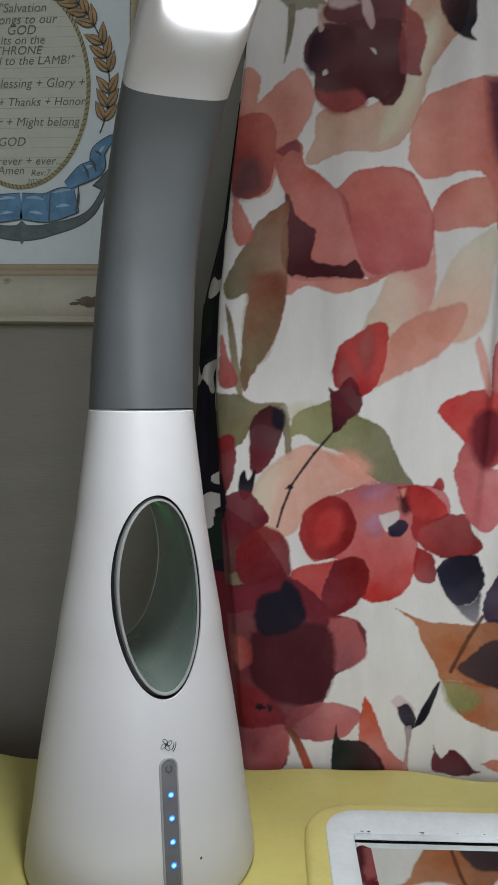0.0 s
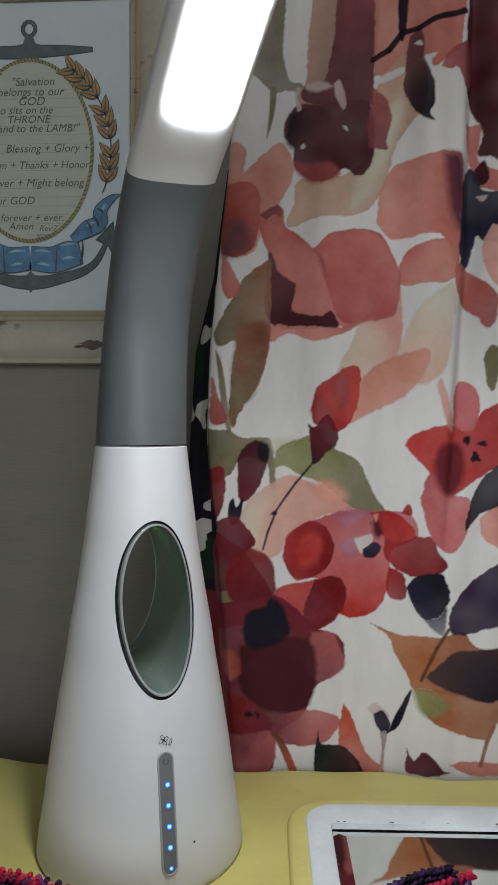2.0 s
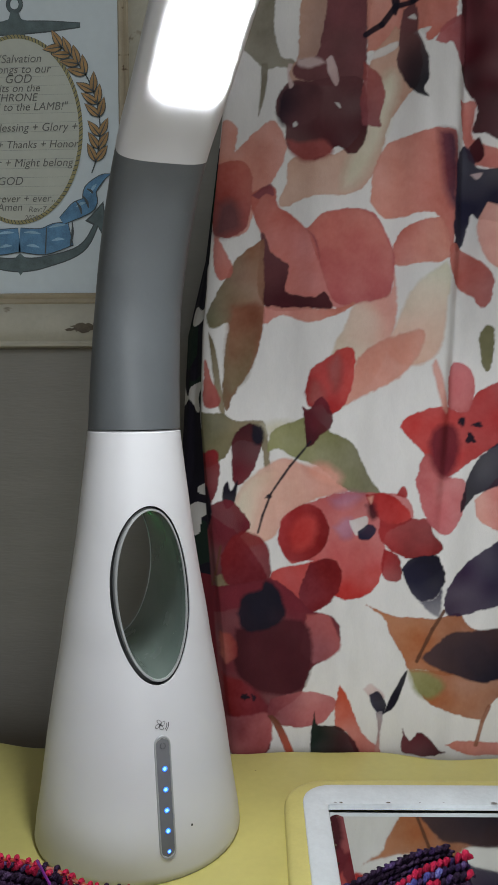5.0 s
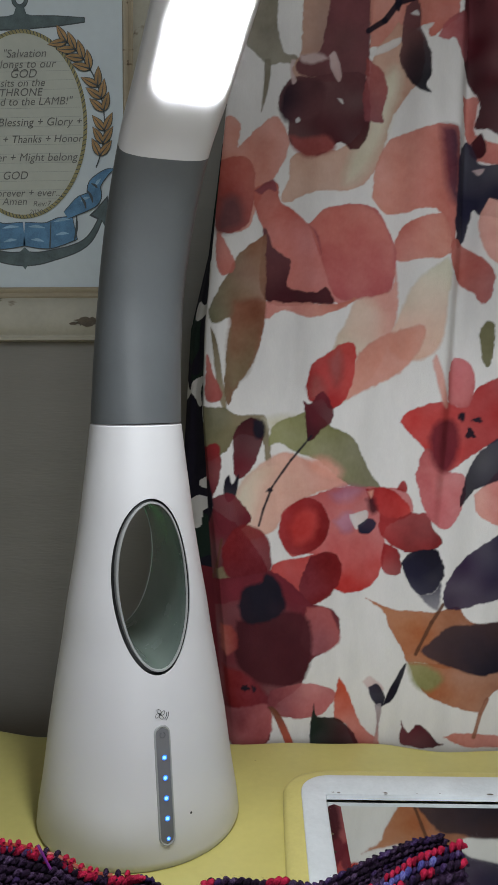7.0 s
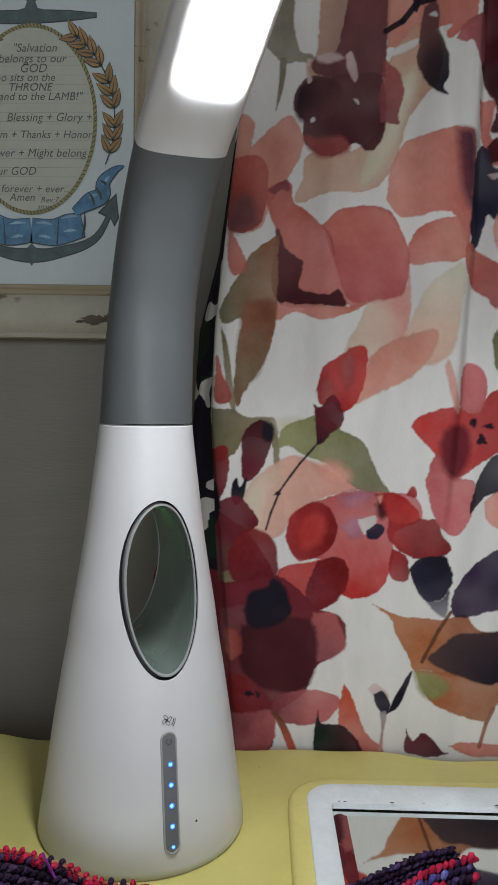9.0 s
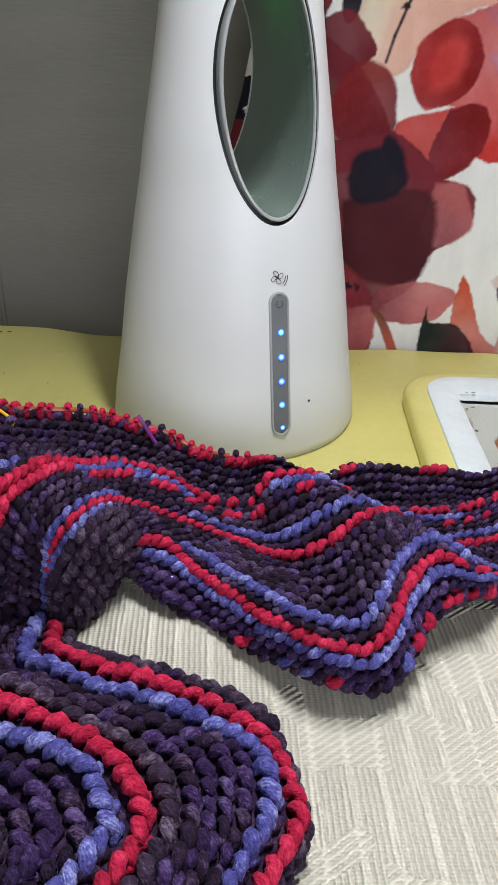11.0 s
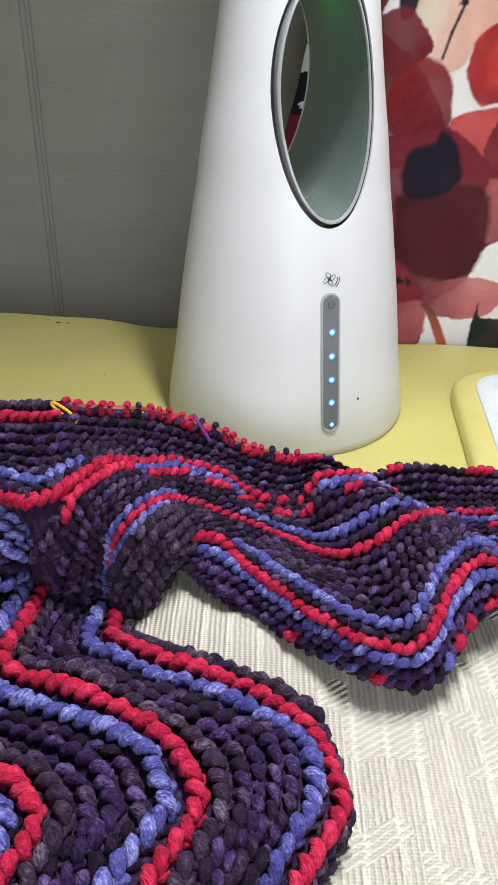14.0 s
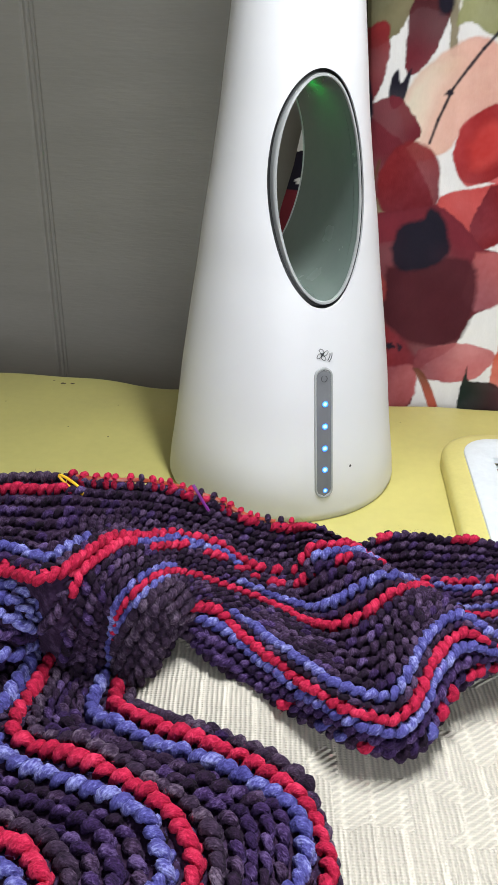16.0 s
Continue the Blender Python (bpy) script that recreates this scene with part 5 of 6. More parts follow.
# ---------------------------------------------------------------- the knitting
def yarn(name, deep, main, light, island):
    """Heathered wool: fibres of three shades run with the twist of the strand, each strand a little apart in tone; the
    shades also carry painted highlights on crests and shade in grooves.
    """
    m = mat(name, main, 0.9, vary=0.0, spec=0.15, sheen=0.07)
    N, L = m.node_tree.nodes, m.node_tree.links
    b = N["Principled BSDF"]
    b.inputs["Sheen Roughness"].default_value = 0.6
    b.inputs["Sheen Tint"].default_value = (*[min(c * 1.6 + 0.12, 1) for c in main], 1)
    at = N.new("ShaderNodeAttribute")
    at.attribute_name = "strand"
    fibre, tone, geo = N.new("ShaderNodeTexNoise"), N.new("ShaderNodeTexNoise"), N.new("ShaderNodeNewGeometry")
    fibre.inputs["Scale"].default_value, fibre.inputs["Detail"].default_value = 2.0, 4
    L.new(at.outputs["Vector"], fibre.inputs["Vector"])
    tc = N.new("ShaderNodeTexCoord")
    L.new(tc.outputs["Object"], tone.inputs["Vector"])
    tone.inputs["Scale"].default_value, tone.inputs["Detail"].default_value = 420, 4
    add = N.new("ShaderNodeMath")
    add.operation = "MULTIPLY_ADD"
    L.new(tone.outputs[0], add.inputs[0])
    add.inputs[1].default_value = 0.9
    L.new(fibre.outputs[0], add.inputs[2])
    add2 = N.new("ShaderNodeMath")
    add2.operation = "MULTIPLY_ADD"
    L.new(geo.outputs["Random Per Island"], add2.inputs[0])
    add2.inputs[1].default_value = island
    L.new(add.outputs[0], add2.inputs[2])
    # Fibre noise also lifts the bump, so groove shade and crest highlights are coloured in.
    ramp = N.new("ShaderNodeValToRGB")
    e = ramp.color_ramp.elements
    e[0].position, e[0].color = 0.35, (*deep, 1)
    e[1].position, e[1].color = 0.68, (*light, 1)
    mid = e.new(0.52)
    mid.color = (*main, 1)
    half = N.new("ShaderNodeMath")
    half.operation = "MULTIPLY"
    half.inputs[1].default_value = 1 / (1.9 + island)
    L.new(add2.outputs[0], half.inputs[0])
    L.new(half.outputs[0], ramp.inputs["Fac"])
    L.new(ramp.outputs["Color"], b.inputs["Base Color"])
    bp = N.new("ShaderNodeBump")
    bp.inputs["Strength"].default_value, bp.inputs["Distance"].default_value = 0.9, 0.0007
    grain = N.new("ShaderNodeTexNoise")
    grain.inputs["Scale"].default_value, grain.inputs["Detail"].default_value = 1100, 3
    L.new(tc.outputs["Object"], grain.inputs["Vector"])
    both = N.new("ShaderNodeMath")
    both.operation = "MULTIPLY_ADD"
    L.new(grain.outputs[0], both.inputs[0])
    both.inputs[1].default_value = 1.1
    L.new(fibre.outputs[0], both.inputs[2])
    L.new(both.outputs[0], bp.inputs["Height"])
    L.new(bp.outputs[0], b.inputs["Normal"])
    return m


YARN_DARK = yarn("dark_purple_yarn", (0.006, 0.003, 0.007), (0.028, 0.012, 0.037), (0.13, 0.08, 0.165), 0.5)
YARN_RED = yarn("crimson_yarn", (0.22, 0.006, 0.025), (0.47, 0.013, 0.055), (0.72, 0.05, 0.12), 0.3)
YARN_BLUE = yarn("periwinkle_yarn", (0.035, 0.030, 0.15), (0.10, 0.095, 0.34), (0.36, 0.38, 0.74), 0.35)
YARN_GREY = yarn("grey_mauve_yarn", (0.012, 0.006, 0.016), (0.050, 0.028, 0.058), (0.19, 0.14, 0.20), 0.3)
YARN_VIOLET = yarn("violet_yarn", (0.010, 0.004, 0.018), (0.043, 0.019, 0.085), (0.17, 0.11, 0.27), 0.4)
YARNS = {"D": ("dark_stitches", YARN_DARK, "dark purple knitted stitches, some standing in for shade between stripe bumps"), "R": ("red_stitches", YARN_RED, "crimson knitted stripe"), "B": ("blue_stitches", YARN_BLUE, "periwinkle blue knitted stripe"), "G": ("grey_stitches", YARN_GREY, "grey mauve knitted stitches"), "V": ("violet_stitches", YARN_VIOLET, "violet knitted stitches")}
knit = empty("knitting", Matrix(), "striped purple, crimson and blue wool knitting still on its needle", "knitting")
STITCH = {k: ([], []) for k in YARNS}
STRAND = {k: [] for k in YARNS}
krng = np.random.RandomState(12)
FUZZ = {k: [] for k in YARNS}
SECT, AROUND = 8, 10
tt = np.linspace(-1, 1, SECT)
ph = np.linspace(0, math.tau, AROUND, endpoint=False)


def add_strand(key, p, t, v, nrm, r, half, lean, dive):
    """A short length of two-ply yarn that lies slantwise along its row and dives in at both ends."""
    verts, faces = STITCH[key]
    base = len(verts) * SECT * AROUND
    path = p + np.outer(half * tt, t) + np.outer(lean * np.sin(1.5 * tt), v) + np.outer(r * (0.9 - dive * np.abs(tt) ** 2.4), nrm)
    d = np.gradient(path, axis=0)
    d /= np.linalg.norm(d, axis=1)[:, None]
    e = np.cross(nrm, d)
    e /= np.linalg.norm(e, axis=1)[:, None]
    g = np.cross(d, e)
    env = 1.0 - 0.45 * np.abs(tt) ** 3
    off = krng.uniform(0, 50)
    tw = ph[None, :] + tt[:, None] * 2.3 + off
    rad = r * env[:, None] * (1 + 0.13 * np.cos(3 * tw) + 0.05 * np.cos(8 * tw))
    STRAND[key].append(np.stack([1.5 * np.cos(tw) + off, 1.5 * np.sin(tw), np.broadcast_to(tt[:, None] * 2.6, tw.shape)], -1).reshape(-1, 3))
    ring = path[:, None, :] + rad[..., None] * (np.cos(ph)[None, :, None] * e[:, None, :] + np.sin(ph)[None, :, None] * g[:, None, :])
    verts.append(ring.reshape(-1, 3))
    for s in range(SECT - 1):
        for k in range(AROUND):
            faces.append((base + s * AROUND + k, base + s * AROUND + (k + 1) % AROUND, base + (s + 1) * AROUND + (k + 1) % AROUND, base + (s + 1) * AROUND + k))
    faces.append(tuple(base + k for k in range(AROUND))[::-1])
    faces.append(tuple(base + (SECT - 1) * AROUND + k for k in range(AROUND)))


def add_stitch(key, p, t, v, nrm, step, row):
    """One purl bump: an upper arc over the row and a lower one tucked beneath it, leaning the other way."""
    r = min(row * 0.33, step * 0.40) * krng.uniform(0.88, 1.12) * (1.0 if key in "RBG" else 0.88)
    lean = krng.uniform(0.75, 1.2)
    add_strand(key, p + v * row * 0.05 + nrm * r * 0.25, t, v, nrm, r, (0.56 if key in "RB" else 0.50) * step, -0.17 * row * lean, 2.5)
    # In red and blue rows, dark lower arcs stand in for shade in the crevices.
    low = key if key not in "RB" or krng.rand() < 0.45 else "D"
    add_strand(low, p + t * step * 0.5 - v * row * 0.12 - nrm * r * 0.9, t, v, nrm, r * 0.75, 0.46 * step, 0.22 * row * lean, 1.2)


def across(rows_at, lines, r):
    """Points at row r between the guide lines, on a smooth curve through all of them."""
    k = np.array(rows_at, float)
    g = np.array(lines)
    m = np.gradient(g, k, axis=0)
    i = min(max(int(np.searchsorted(k, r, side="right")) - 1, 0), len(k) - 2)
    h = k[i + 1] - k[i]
    s = (r - k[i]) / h
    return (2 * s ** 3 - 3 * s ** 2 + 1) * g[i] + (s ** 3 - 2 * s ** 2 + s) * h * m[i] + (3 * s ** 2 - 2 * s ** 3) * g[i + 1] + (s ** 3 - s ** 2) * h * m[i + 1]


def knitted(name, guides, rows_at, pattern, step, lift, recolour, tallest):
    """Fabric through guide lines (millimetres, the same count of points in each), row by row.
    lift(c, r) raises it into folds, by column and row; recolour(key, r, c) sets single stitches apart."""
    NU, NV = 241, len(pattern)
    lines = [spline(np.array(g) / 1000, NU) for g in guides]
    cols = np.linspace(0, len(guides[0]) - 1, NU)
    grid = np.empty((NV, NU, 3))
    for j in range(NV):
        grid[j] = across(rows_at, lines, j)
        for i in range(NU):
            grid[j, i, 2] += lift(cols[i], j) + 0.0013 * noise.noise(Vector((grid[j, i, 0] * 80, grid[j, i, 1] * 80, 4.0)))
        grid[j, :, 2] = np.maximum(grid[j, :, 2], 0.0145)
    tan_u, tan_v = np.gradient(grid, axis=1), np.gradient(grid, axis=0)
    nrm = np.cross(tan_u, tan_v)
    nrm /= np.linalg.norm(nrm, axis=2)[..., None]
    flip = -1 if nrm[..., 2].mean() < 0 else 1
    nrm *= flip
    for j in range(NV):
        row = grid[j]
        seg = np.concatenate([[0], np.cumsum(np.linalg.norm(np.diff(row, axis=0), axis=1))])
        count = max(int(seg[-1] / step), 2)
        gap = np.linalg.norm(tan_v[j], axis=1)
        for q in range(count):
            s = (q + 0.25 + 0.5 * (j % 2) + krng.uniform(-0.10, 0.10)) * seg[-1] / count
            if s > seg[-1]:
                continue
            f = np.interp(s, seg, np.arange(NU))
            i = min(int(f), NU - 2)
            p = row[i] + (row[i + 1] - row[i]) * (f - i)
            t = tan_u[j, i] / np.linalg.norm(tan_u[j, i])
            nn = nrm[j, i]
            vd = np.cross(nn, t)
            if np.dot(vd, tan_v[j, i]) < 0:
                vd = -vd
            key = recolour(pattern[j], j, cols[i])
            if not key:
                continue
            bulk = 1.0 if key.isupper() else 1.75
            key = key.upper()
            if key == "D" and krng.rand() < 0.18:
                key = "V"
            if key == "M":
                key = ("R", "V", "B", "D")[krng.choice(4, p=(0.42, 0.30, 0.04, 0.24))]
            row_h = min(max(gap[i] * 1.1, 0.0026) * bulk, tallest)
            rope = key in "RB"
            add_stitch(key, p + vd * row_h * krng.uniform(-0.06, 0.06) + nn * (krng.uniform(0.0002, 0.0006) if rope else krng.uniform(-0.0004, 0.0002)), t, vd, nn, step * krng.uniform(0.95, 1.08), row_h * (1.12 if rope else 1.0))
            for _ in range(11):
                w = krng.uniform(-1, 1, 3)
                o = p + nn * row_h * krng.uniform(0.25, 0.55) + t * step * krng.uniform(-0.5, 0.5) + vd * row_h * krng.uniform(-0.4, 0.4)
                e = o + (w * 0.9 + nn * krng.uniform(0.0, 0.8)) * krng.uniform(0.0007, 0.0022)
                side = np.cross(w, nn) * 0.000020
                bend = (o + e) / 2 + np.cross(w, side) * 9
                FUZZ[key].append((o - side, o + side, bend + side, bend - side, e))
    under = grid - nrm * 0.0008
    idx = np.arange(NV * NU).reshape(NV, NU)
    fs = np.stack([idx[:-1, :-1], idx[:-1, 1:], idx[1:, 1:], idx[1:, :-1]], -1).reshape(-1, 4)
    ob = mesh_object(name, under.reshape(-1, 3), fs, YARN_DARK, knit, label="dark knitted ground")
    mod = ob.modifiers.new("thickness", "SOLIDIFY")
    mod.thickness, mod.offset = 0.0024, -flip
    return grid


def fade(a, b, x):
    s = min(max((x - a) / (b - a), 0), 1)
    return s * s * (3 - 2 * s)


# the wide band: live edge, two stripes, the stripe by the hem, and the hem curled under
NEEDLE_EDGE = [(-110.3, -125.2, 45), (-84.1, -114.3, 46), (-69, -112.3, 47), (-53.8, -111.7, 46), (-39.7, -107.7, 44), (-29.9, -101.2, 40), (-20.8, -98.3, 36), (-11.2, -96.7, 32), (-1.3, -95.7, 27), (8.5, -92.7, 23), (16.4, -91.3, 23), (21.5, -96, 27), (26.5, -99.6, 29), (32.5, -100.5, 27), (36.5, -99.3, 24), (42, -96.6, 22), (48.1, -91.9, 23), (59.9, -88.3, 23), (75.7, -86.9, 22), (96.1, -83.7, 20), (113, -77.8, 25), (130.1, -72.1, 30), (152.7, -64.1, 33)]
STRIPE_A = [(-83, -170.5, 50), (-55.7, -173.2, 54), (-42.4, -178.7, 57), (-36.3, -169.3, 58), (-32.8, -155.9, 55), (-27, -144.5, 48), (-18.3, -133.1, 42), (-7.5, -126, 36), (0.6, -125.8, 30), (10.3, -123.4, 25), (20.1, -121.7, 25), (24, -119.1, 32), (29.1, -118, 34), (36.2, -115.2, 33), (40.2, -118.5, 33), (51.8, -114.1, 21), (61.1, -112, 20), (73.8, -111.6, 20), (87.1, -109, 21), (103.1, -101, 24), (117.2, -96, 27), (135.8, -82, 30), (159.1, -70.6, 32)]
STRIPE_B = [(-38.1, -170.3, 14), (-33, -168, 20), (-31.6, -167.7, 30), (-27.1, -170, 40), (-21.5, -170, 48), (-17.5, -161.3, 47), (-12.6, -150.2, 41), (-2.5, -143.4, 33), (7, -138.8, 26), (17.9, -143.5, 25), (26.6, -150, 27), (34.6, -153.8, 30), (41.9, -151.3, 34), (48, -146.3, 36), (54.1, -142.1, 38), (61.3, -130.6, 30), (67.8, -123.9, 17), (82.3, -123.9, 17), (95.4, -119.5, 18), (109, -113.2, 20), (122.3, -111, 21), (137.1, -109.9, 22), (156.7, -106.3, 22)]
STRIPE_C = [(-26.8, -175.2, 16), (-24.3, -174.7, 18), (-20.6, -174.5, 22), (-17.3, -170.3, 28), (-13.7, -165, 34), (-10.4, -159.1, 35), (-5.4, -153.9, 32), (2.8, -154.6, 28), (13.8, -164, 28), (23.9, -174.1, 30), (32.9, -181.7, 32), (39.8, -187.4, 33), (49.3, -187.5, 31), (55.2, -181.9, 33), (60.3, -168.9, 36), (68.9, -158.4, 37), (79.9, -157.6, 34), (88, -140.6, 20), (97.1, -142.8, 18), (106.3, -146.2, 18), (117, -149.1, 18), (129.1, -151.4, 18), (143.7, -154.3, 18)]
HEM = [(-25.5, -172.4, 14.5), (-23.7, -171, 14.5), (-20.6, -168.1, 14.5), (-17.9, -166.4, 19), (-16, -161.1, 23), (-12.8, -154.4, 23), (1.6, -165.6, 22), (10.8, -168.9, 19), (21.6, -176.1, 20), (32.2, -182, 21), (40.8, -187.3, 22), (47.7, -188.4, 21), (53.5, -187.6, 20), (58.7, -184.6, 21), (62.9, -177.2, 22), (69.3, -165.9, 25), (82.7, -153.8, 25), (93.8, -145.4, 14.5), (101, -151.2, 14.5), (110.5, -152.9, 14.5), (121, -154.1, 14.5), (132.9, -156.2, 14.5), (147.2, -159, 14.5)]
CURL = [(x, y + 8, max(z - 6, 14.5)) for x, y, z in HEM]


def lift_band(c, r):
    z = -0.007 * math.sin(math.pi * min(r / 9, 1)) * fade(3.0, 6.0, c)
    z -= 0.004 * math.sin(math.pi * min(r / 9, 1)) * (1 - fade(3.0, 6.0, c))
    if 9 < r < 17:
        z -= 0.048 * math.sin(math.pi * (r - 9) / 8) * (1 - fade(0.6, 3.2, c))
    return z


def band_colour(key, r, c):
    if c < 2.4 and r < 3:
        return "GRD"[r]
    if r == 0 and (c < 4.4 or c > 18.3 or krng.rand() < 0.45):
        return "D"
    if c < 4.6 and 6 < r < 12:
        # Row 10 goes dark inside the hollow: fold shade put into the yarn colour.
        return {7: "B" if c < 3.2 else "D", 9: "R", 10: "R" if c > 2.3 else "D"}.get(r, "D")
    if r in (9, 10, 11) and 7.8 < c < 11:
        return "R" if krng.rand() < (0.75, 0.1, 0.35)[r - 9] else "D"
    if c < 7.6 and r in (14, 15, 17):
        return {14: "D", 15: "B" if c < 5.6 else "D", 17: "B" if c < 5.3 else "D"}[r]
    if c < 5.4 and 17 < r:
        return "" if r % 2 else "g"
    if r == 28 and c < 8:
        return "V"
    if c < 7.0 and 22 < r < 25:
        return "D"
    if c > 15.5 and r in (9, 10, 25, 28) and krng.rand() < 0.35:
        return "V"
    return key


band = knitted("upper_fold", (NEEDLE_EDGE, STRIPE_A, STRIPE_B, STRIPE_C, HEM, CURL), (0, 9, 16, 25, 29, 31), "RDDDDDDDDRBMDDBDRDDDDDDBDRBVMDDD", 0.0032, lift_band, band_colour, 0.0046)

# the lobe that lies on the cloth, in three pairs of stripes
LOBE_EDGE = [(-23.5, -167.3, 12), (-21.4, -179.1, 16), (-17.4, -185.2, 19), (-7.4, -187.9, 20.5), (1.8, -189.8, 20.5), (9.4, -192.3, 20.5), (16.6, -193.9, 20), (24.7, -197.1, 19.5), (30.6, -201.3, 18.5), (33.8, -207.9, 17.5), (35.5, -215.5, 17.5), (38.3, -223.5, 17.5), (38.2, -228.3, 17.5), (35.7, -233.7, 17.5), (33.4, -238.2, 17.5), (31.6, -243, 17.5)]
LOBE_RED = [(-26.8, -171.8, 16), (-23.8, -185.3, 20), (-16.4, -191.7, 23), (-6.9, -194.9, 24), (0.5, -196.7, 24), (7.8, -199.1, 24), (13.6, -200.7, 24), (21.9, -204.2, 23.5), (28.7, -207.8, 23), (32.9, -213.1, 22), (35.6, -219, 22), (37.7, -224.6, 22), (36.3, -229.8, 22), (33.8, -234.9, 22), (31, -239.8, 22), (28.8, -244.4, 22)]
LOBE_BLUE = [(-30.9, -173.6, 18), (-29.8, -187.4, 21), (-24.7, -194.9, 24), (-16.3, -198.7, 25.5), (-8.7, -201, 25.5), (-0.2, -202.7, 25.5), (8.9, -204.8, 25.5), (17.2, -207.9, 25), (23.8, -209.9, 24.5), (28.5, -213.2, 24), (30.7, -218.1, 24), (31.8, -223.8, 24), (31.4, -228.9, 24), (29.3, -234.1, 24), (27.1, -239, 24), (24.6, -244.2, 24)]
MIDDLE_RED = [(-43.9, -166.2, 21), (-45.5, -176, 24), (-44.9, -189.6, 26.5), (-44.1, -202.8, 28), (-39.6, -208.2, 28), (-29.5, -209.4, 28), (-19.2, -212.3, 28), (-10.4, -215.5, 28), (-1.8, -219.3, 28), (4.2, -224, 28), (7.6, -228.8, 28), (9.8, -233.4, 28), (8.9, -239.5, 28), (6.8, -244.3, 28), (4.8, -248.8, 28), (3.9, -253, 28)]
MIDDLE_BLUE = [(-50.3, -164.8, 21), (-50.4, -175.7, 24), (-49.9, -190.5, 26.5), (-49.4, -203.6, 28), (-43.1, -212.6, 28), (-32.5, -215.4, 28), (-22.6, -217.2, 28), (-12.9, -219.7, 28), (-5.9, -222.2, 28), (-1.4, -226.3, 28), (1.8, -231, 28), (4.1, -235.6, 28), (2.6, -240.5, 28), (0.2, -245.4, 28), (-1.3, -249.3, 28), (-2.9, -254.1, 28)]
HEART_RED = [(-82, -179.9, 23), (-79, -189.6, 26), (-73.5, -205.5, 28.5), (-60.6, -221.9, 30), (-45.1, -231.1, 30), (-37.6, -233.9, 30), (-30.9, -235.4, 30), (-26.5, -237.2, 30), (-23.4, -239.2, 30), (-20.6, -241.7, 30), (-19, -244.3, 30), (-18.9, -247.1, 30), (-19.4, -250.9, 30), (-20.6, -254.2, 30), (-20.8, -257.2, 30), (-21.5, -260.2, 30)]
HEART_BLUE = [(-95.6, -182.3, 23), (-89.4, -195.7, 26), (-78.3, -211.8, 28.5), (-64, -227, 30), (-48, -237, 30), (-40.9, -239, 30), (-34.6, -239.8, 30), (-30.6, -241, 30), (-27.7, -242.3, 30), (-25.2, -244.2, 30), (-23.7, -246.2, 30), (-23.5, -248.9, 30), (-23.4, -251.6, 30), (-24.1, -255.8, 30), (-25.2, -258.9, 30), (-25.7, -261.8, 30)]
LOBE_UNDER = [(x - 1, y + 0.5, z - 4) for x, y, z in LOBE_EDGE]
knitted("lower_lobe", (LOBE_UNDER, LOBE_EDGE, LOBE_RED, LOBE_BLUE, MIDDLE_RED, MIDDLE_BLUE, HEART_RED, HEART_BLUE), (0, 1, 3, 4, 10, 11, 16, 17), "GGGRBDDVDGRBDVDGRBD", 0.0040,
        lambda c, r: -0.0015 * (r in (5, 7, 12, 14)), lambda key, r, c: "V" if key == "D" and krng.rand() < 0.25 else "D" if key == "G" and 1 < r < 9 and krng.rand() < 0.3 else key, 0.0056)
# the rolled end that rests in the hollow
ROLL_RED = [(-82.9, -168.2, 42), (-70.3, -166.2, 44), (-61.5, -164.1, 44), (-53, -165.7, 42), (-49.7, -168.6, 36), (-50.4, -171, 30)]
ROLL_BLUE = [(-73.3, -183.6, 46), (-63.3, -179.5, 46), (-56, -177, 46), (-50.3, -178.8, 45), (-49.4, -177.5, 40), (-50.7, -175.6, 34)]
ROLL_LOW = [(-69.1, -194.2, 38), (-59.5, -190.3, 37), (-54.5, -185.7, 35), (-52.2, -182, 33), (-52.1, -176.8, 31), (-52.7, -173.3, 30)]
knitted("rolled_fold", (ROLL_RED, ROLL_BLUE, ROLL_LOW), (0, 3, 6), "RDBBBVB", 0.0036, lambda c, r: 0.0, lambda key, r, c: key, 0.0050)
for key, (verts, faces) in STITCH.items():
    if verts:
        ob = mesh_object(YARNS[key][0], np.concatenate(verts), faces, YARNS[key][1], knit, label=YARNS[key][2])
        ob.data.attributes.new("strand", "FLOAT_VECTOR", "POINT").data.foreach_set("vector", np.concatenate(STRAND[key]).ravel())
        tagged(ob, kind="stuff")

for key, hairs in FUZZ.items():
    fv = np.array(hairs).reshape(-1, 3)
    tagged(mesh_object("fuzz", fv, [f for k in range(0, 5 * len(hairs), 5) for f in ((k, k + 1, k + 2, k + 3), (k + 3, k + 2, k + 4))], YARNS[key][1], knit, label="fine loose wool fibres"), kind="stuff")

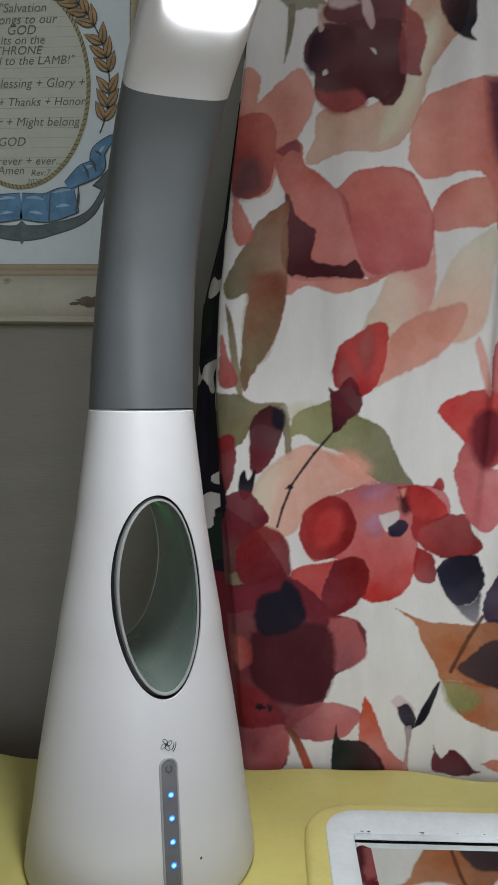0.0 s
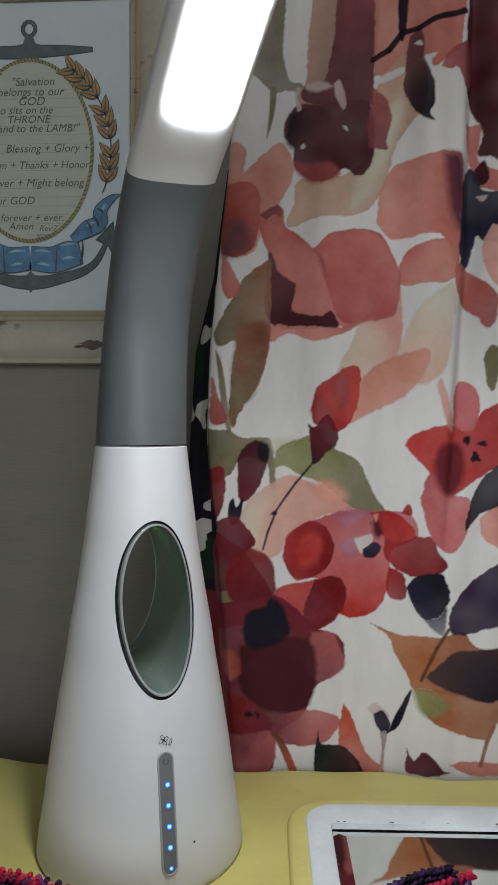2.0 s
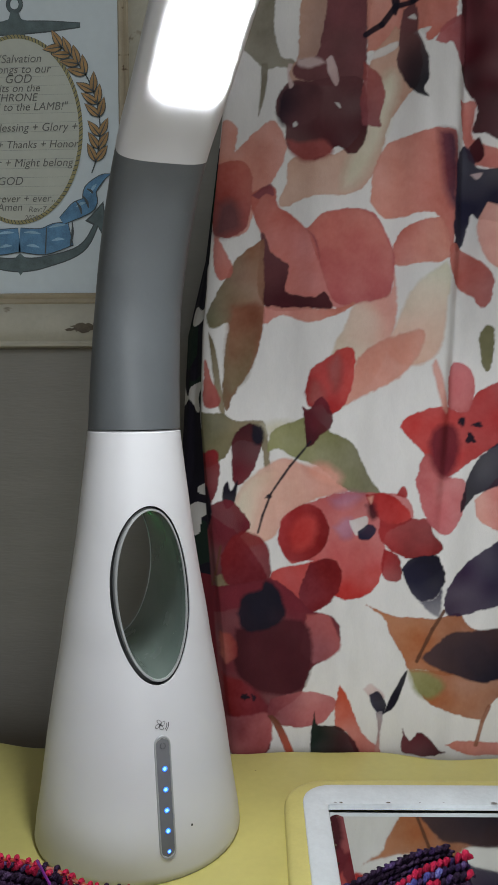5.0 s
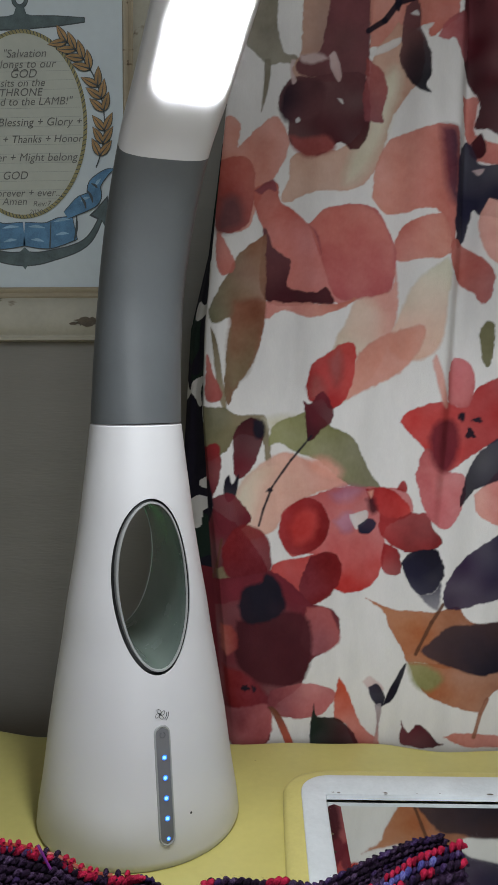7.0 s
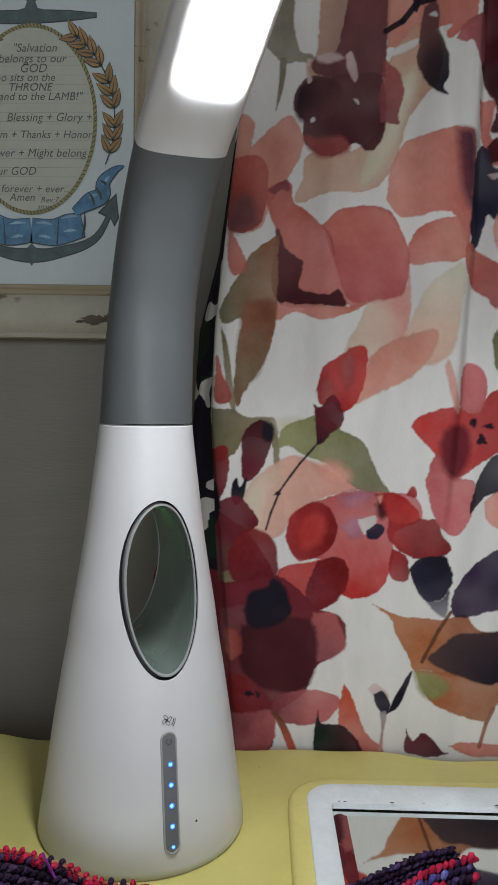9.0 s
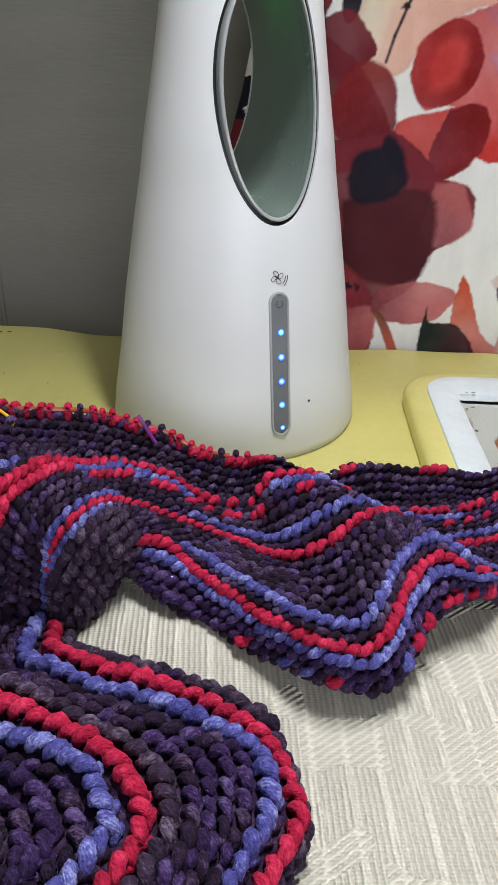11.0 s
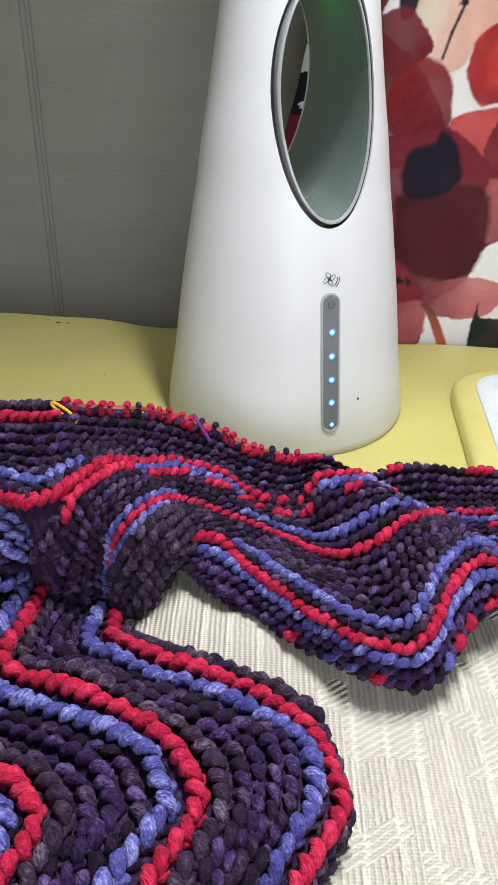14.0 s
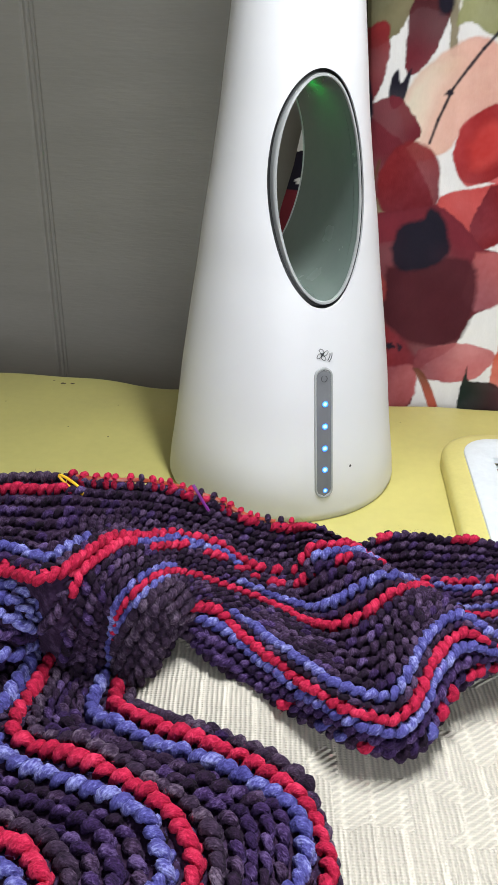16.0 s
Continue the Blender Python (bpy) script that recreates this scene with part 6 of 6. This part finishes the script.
# cable needle along the live edge, with loops over it, a marker and a pin
NEEDLE = mat("red_needle_cable", (0.33, 0.05, 0.02), 0.35, vary=0.05)
MARKER = mat("yellow_plastic", (0.75, 0.45, 0.02), 0.35, vary=0.05)
PIN = mat("purple_plastic", (0.16, 0.02, 0.20), 0.35, vary=0.05)
line = band[0] + np.array((0, 0.0008, 0.0020))
needle = tagged(part("needle_cable", tube([tuple(p) for p in line[28:100:2]], 0.0009, 8), NEEDLE, None), "thin red needle cable holding live stitches", "knitting needle")
seg = np.concatenate([[0], np.cumsum(np.linalg.norm(np.diff(line, axis=0), axis=1))])
for s in np.arange(0.052, seg[-1] - 0.002, 0.0040):
    f = np.interp(s + krng.uniform(-0.0005, 0.0005), seg, np.arange(len(line)))
    p = line[int(f)]
    t = band[0][min(int(f) + 1, 240)] - band[0][max(int(f) - 1, 0)]
    t /= np.linalg.norm(t)
    w = np.cross((0, 0, 1), t)
    if p[0] > 0.016:
        continue
    lean = krng.uniform(-0.2, 0.2)
    pts = [p + w * 0.0021 * math.cos(a) + np.array((0, 0, 1)) * (0.0021 * math.sin(a) - 0.0008) + t * 0.0008 * (lean + 0.5 * math.cos(a)) for a in np.linspace(-0.9, math.pi + 0.9, 9)]
    part("live_loop", tube([tuple(q) for q in pts], 0.00105 * krng.uniform(0.85, 1.2), 8), YARN_RED if krng.rand() < 0.7 else YARN_DARK, knit)
mk = Vector((-0.0595, -0.1176, 0.0485))
pts = [mk + Vector((0.0052 * math.cos(a), -0.0022 * math.cos(a), -0.0020 * math.cos(a))) + Vector((0.0005, 0.0003, 0.0008)) * math.sin(a) for a in np.linspace(0, math.tau, 25)]
tagged(part("stitch_marker", tube(pts, 0.0005, 6, caps=False), MARKER, None), "small yellow plastic ring hooked on the needle", "stitch marker")
pp = Vector((-0.0173, -0.1017, 0.0375))
tagged(part("marker_pin", tube([pp + Vector((-0.0035, 0.001, 0.0055)), pp + Vector((-0.001, 0, 0.002)), pp, pp + Vector((0.003, -0.002, -0.003))], 0.0006, 6), PIN, None), "thin purple plastic pin stuck in the knitting", "marker pin")
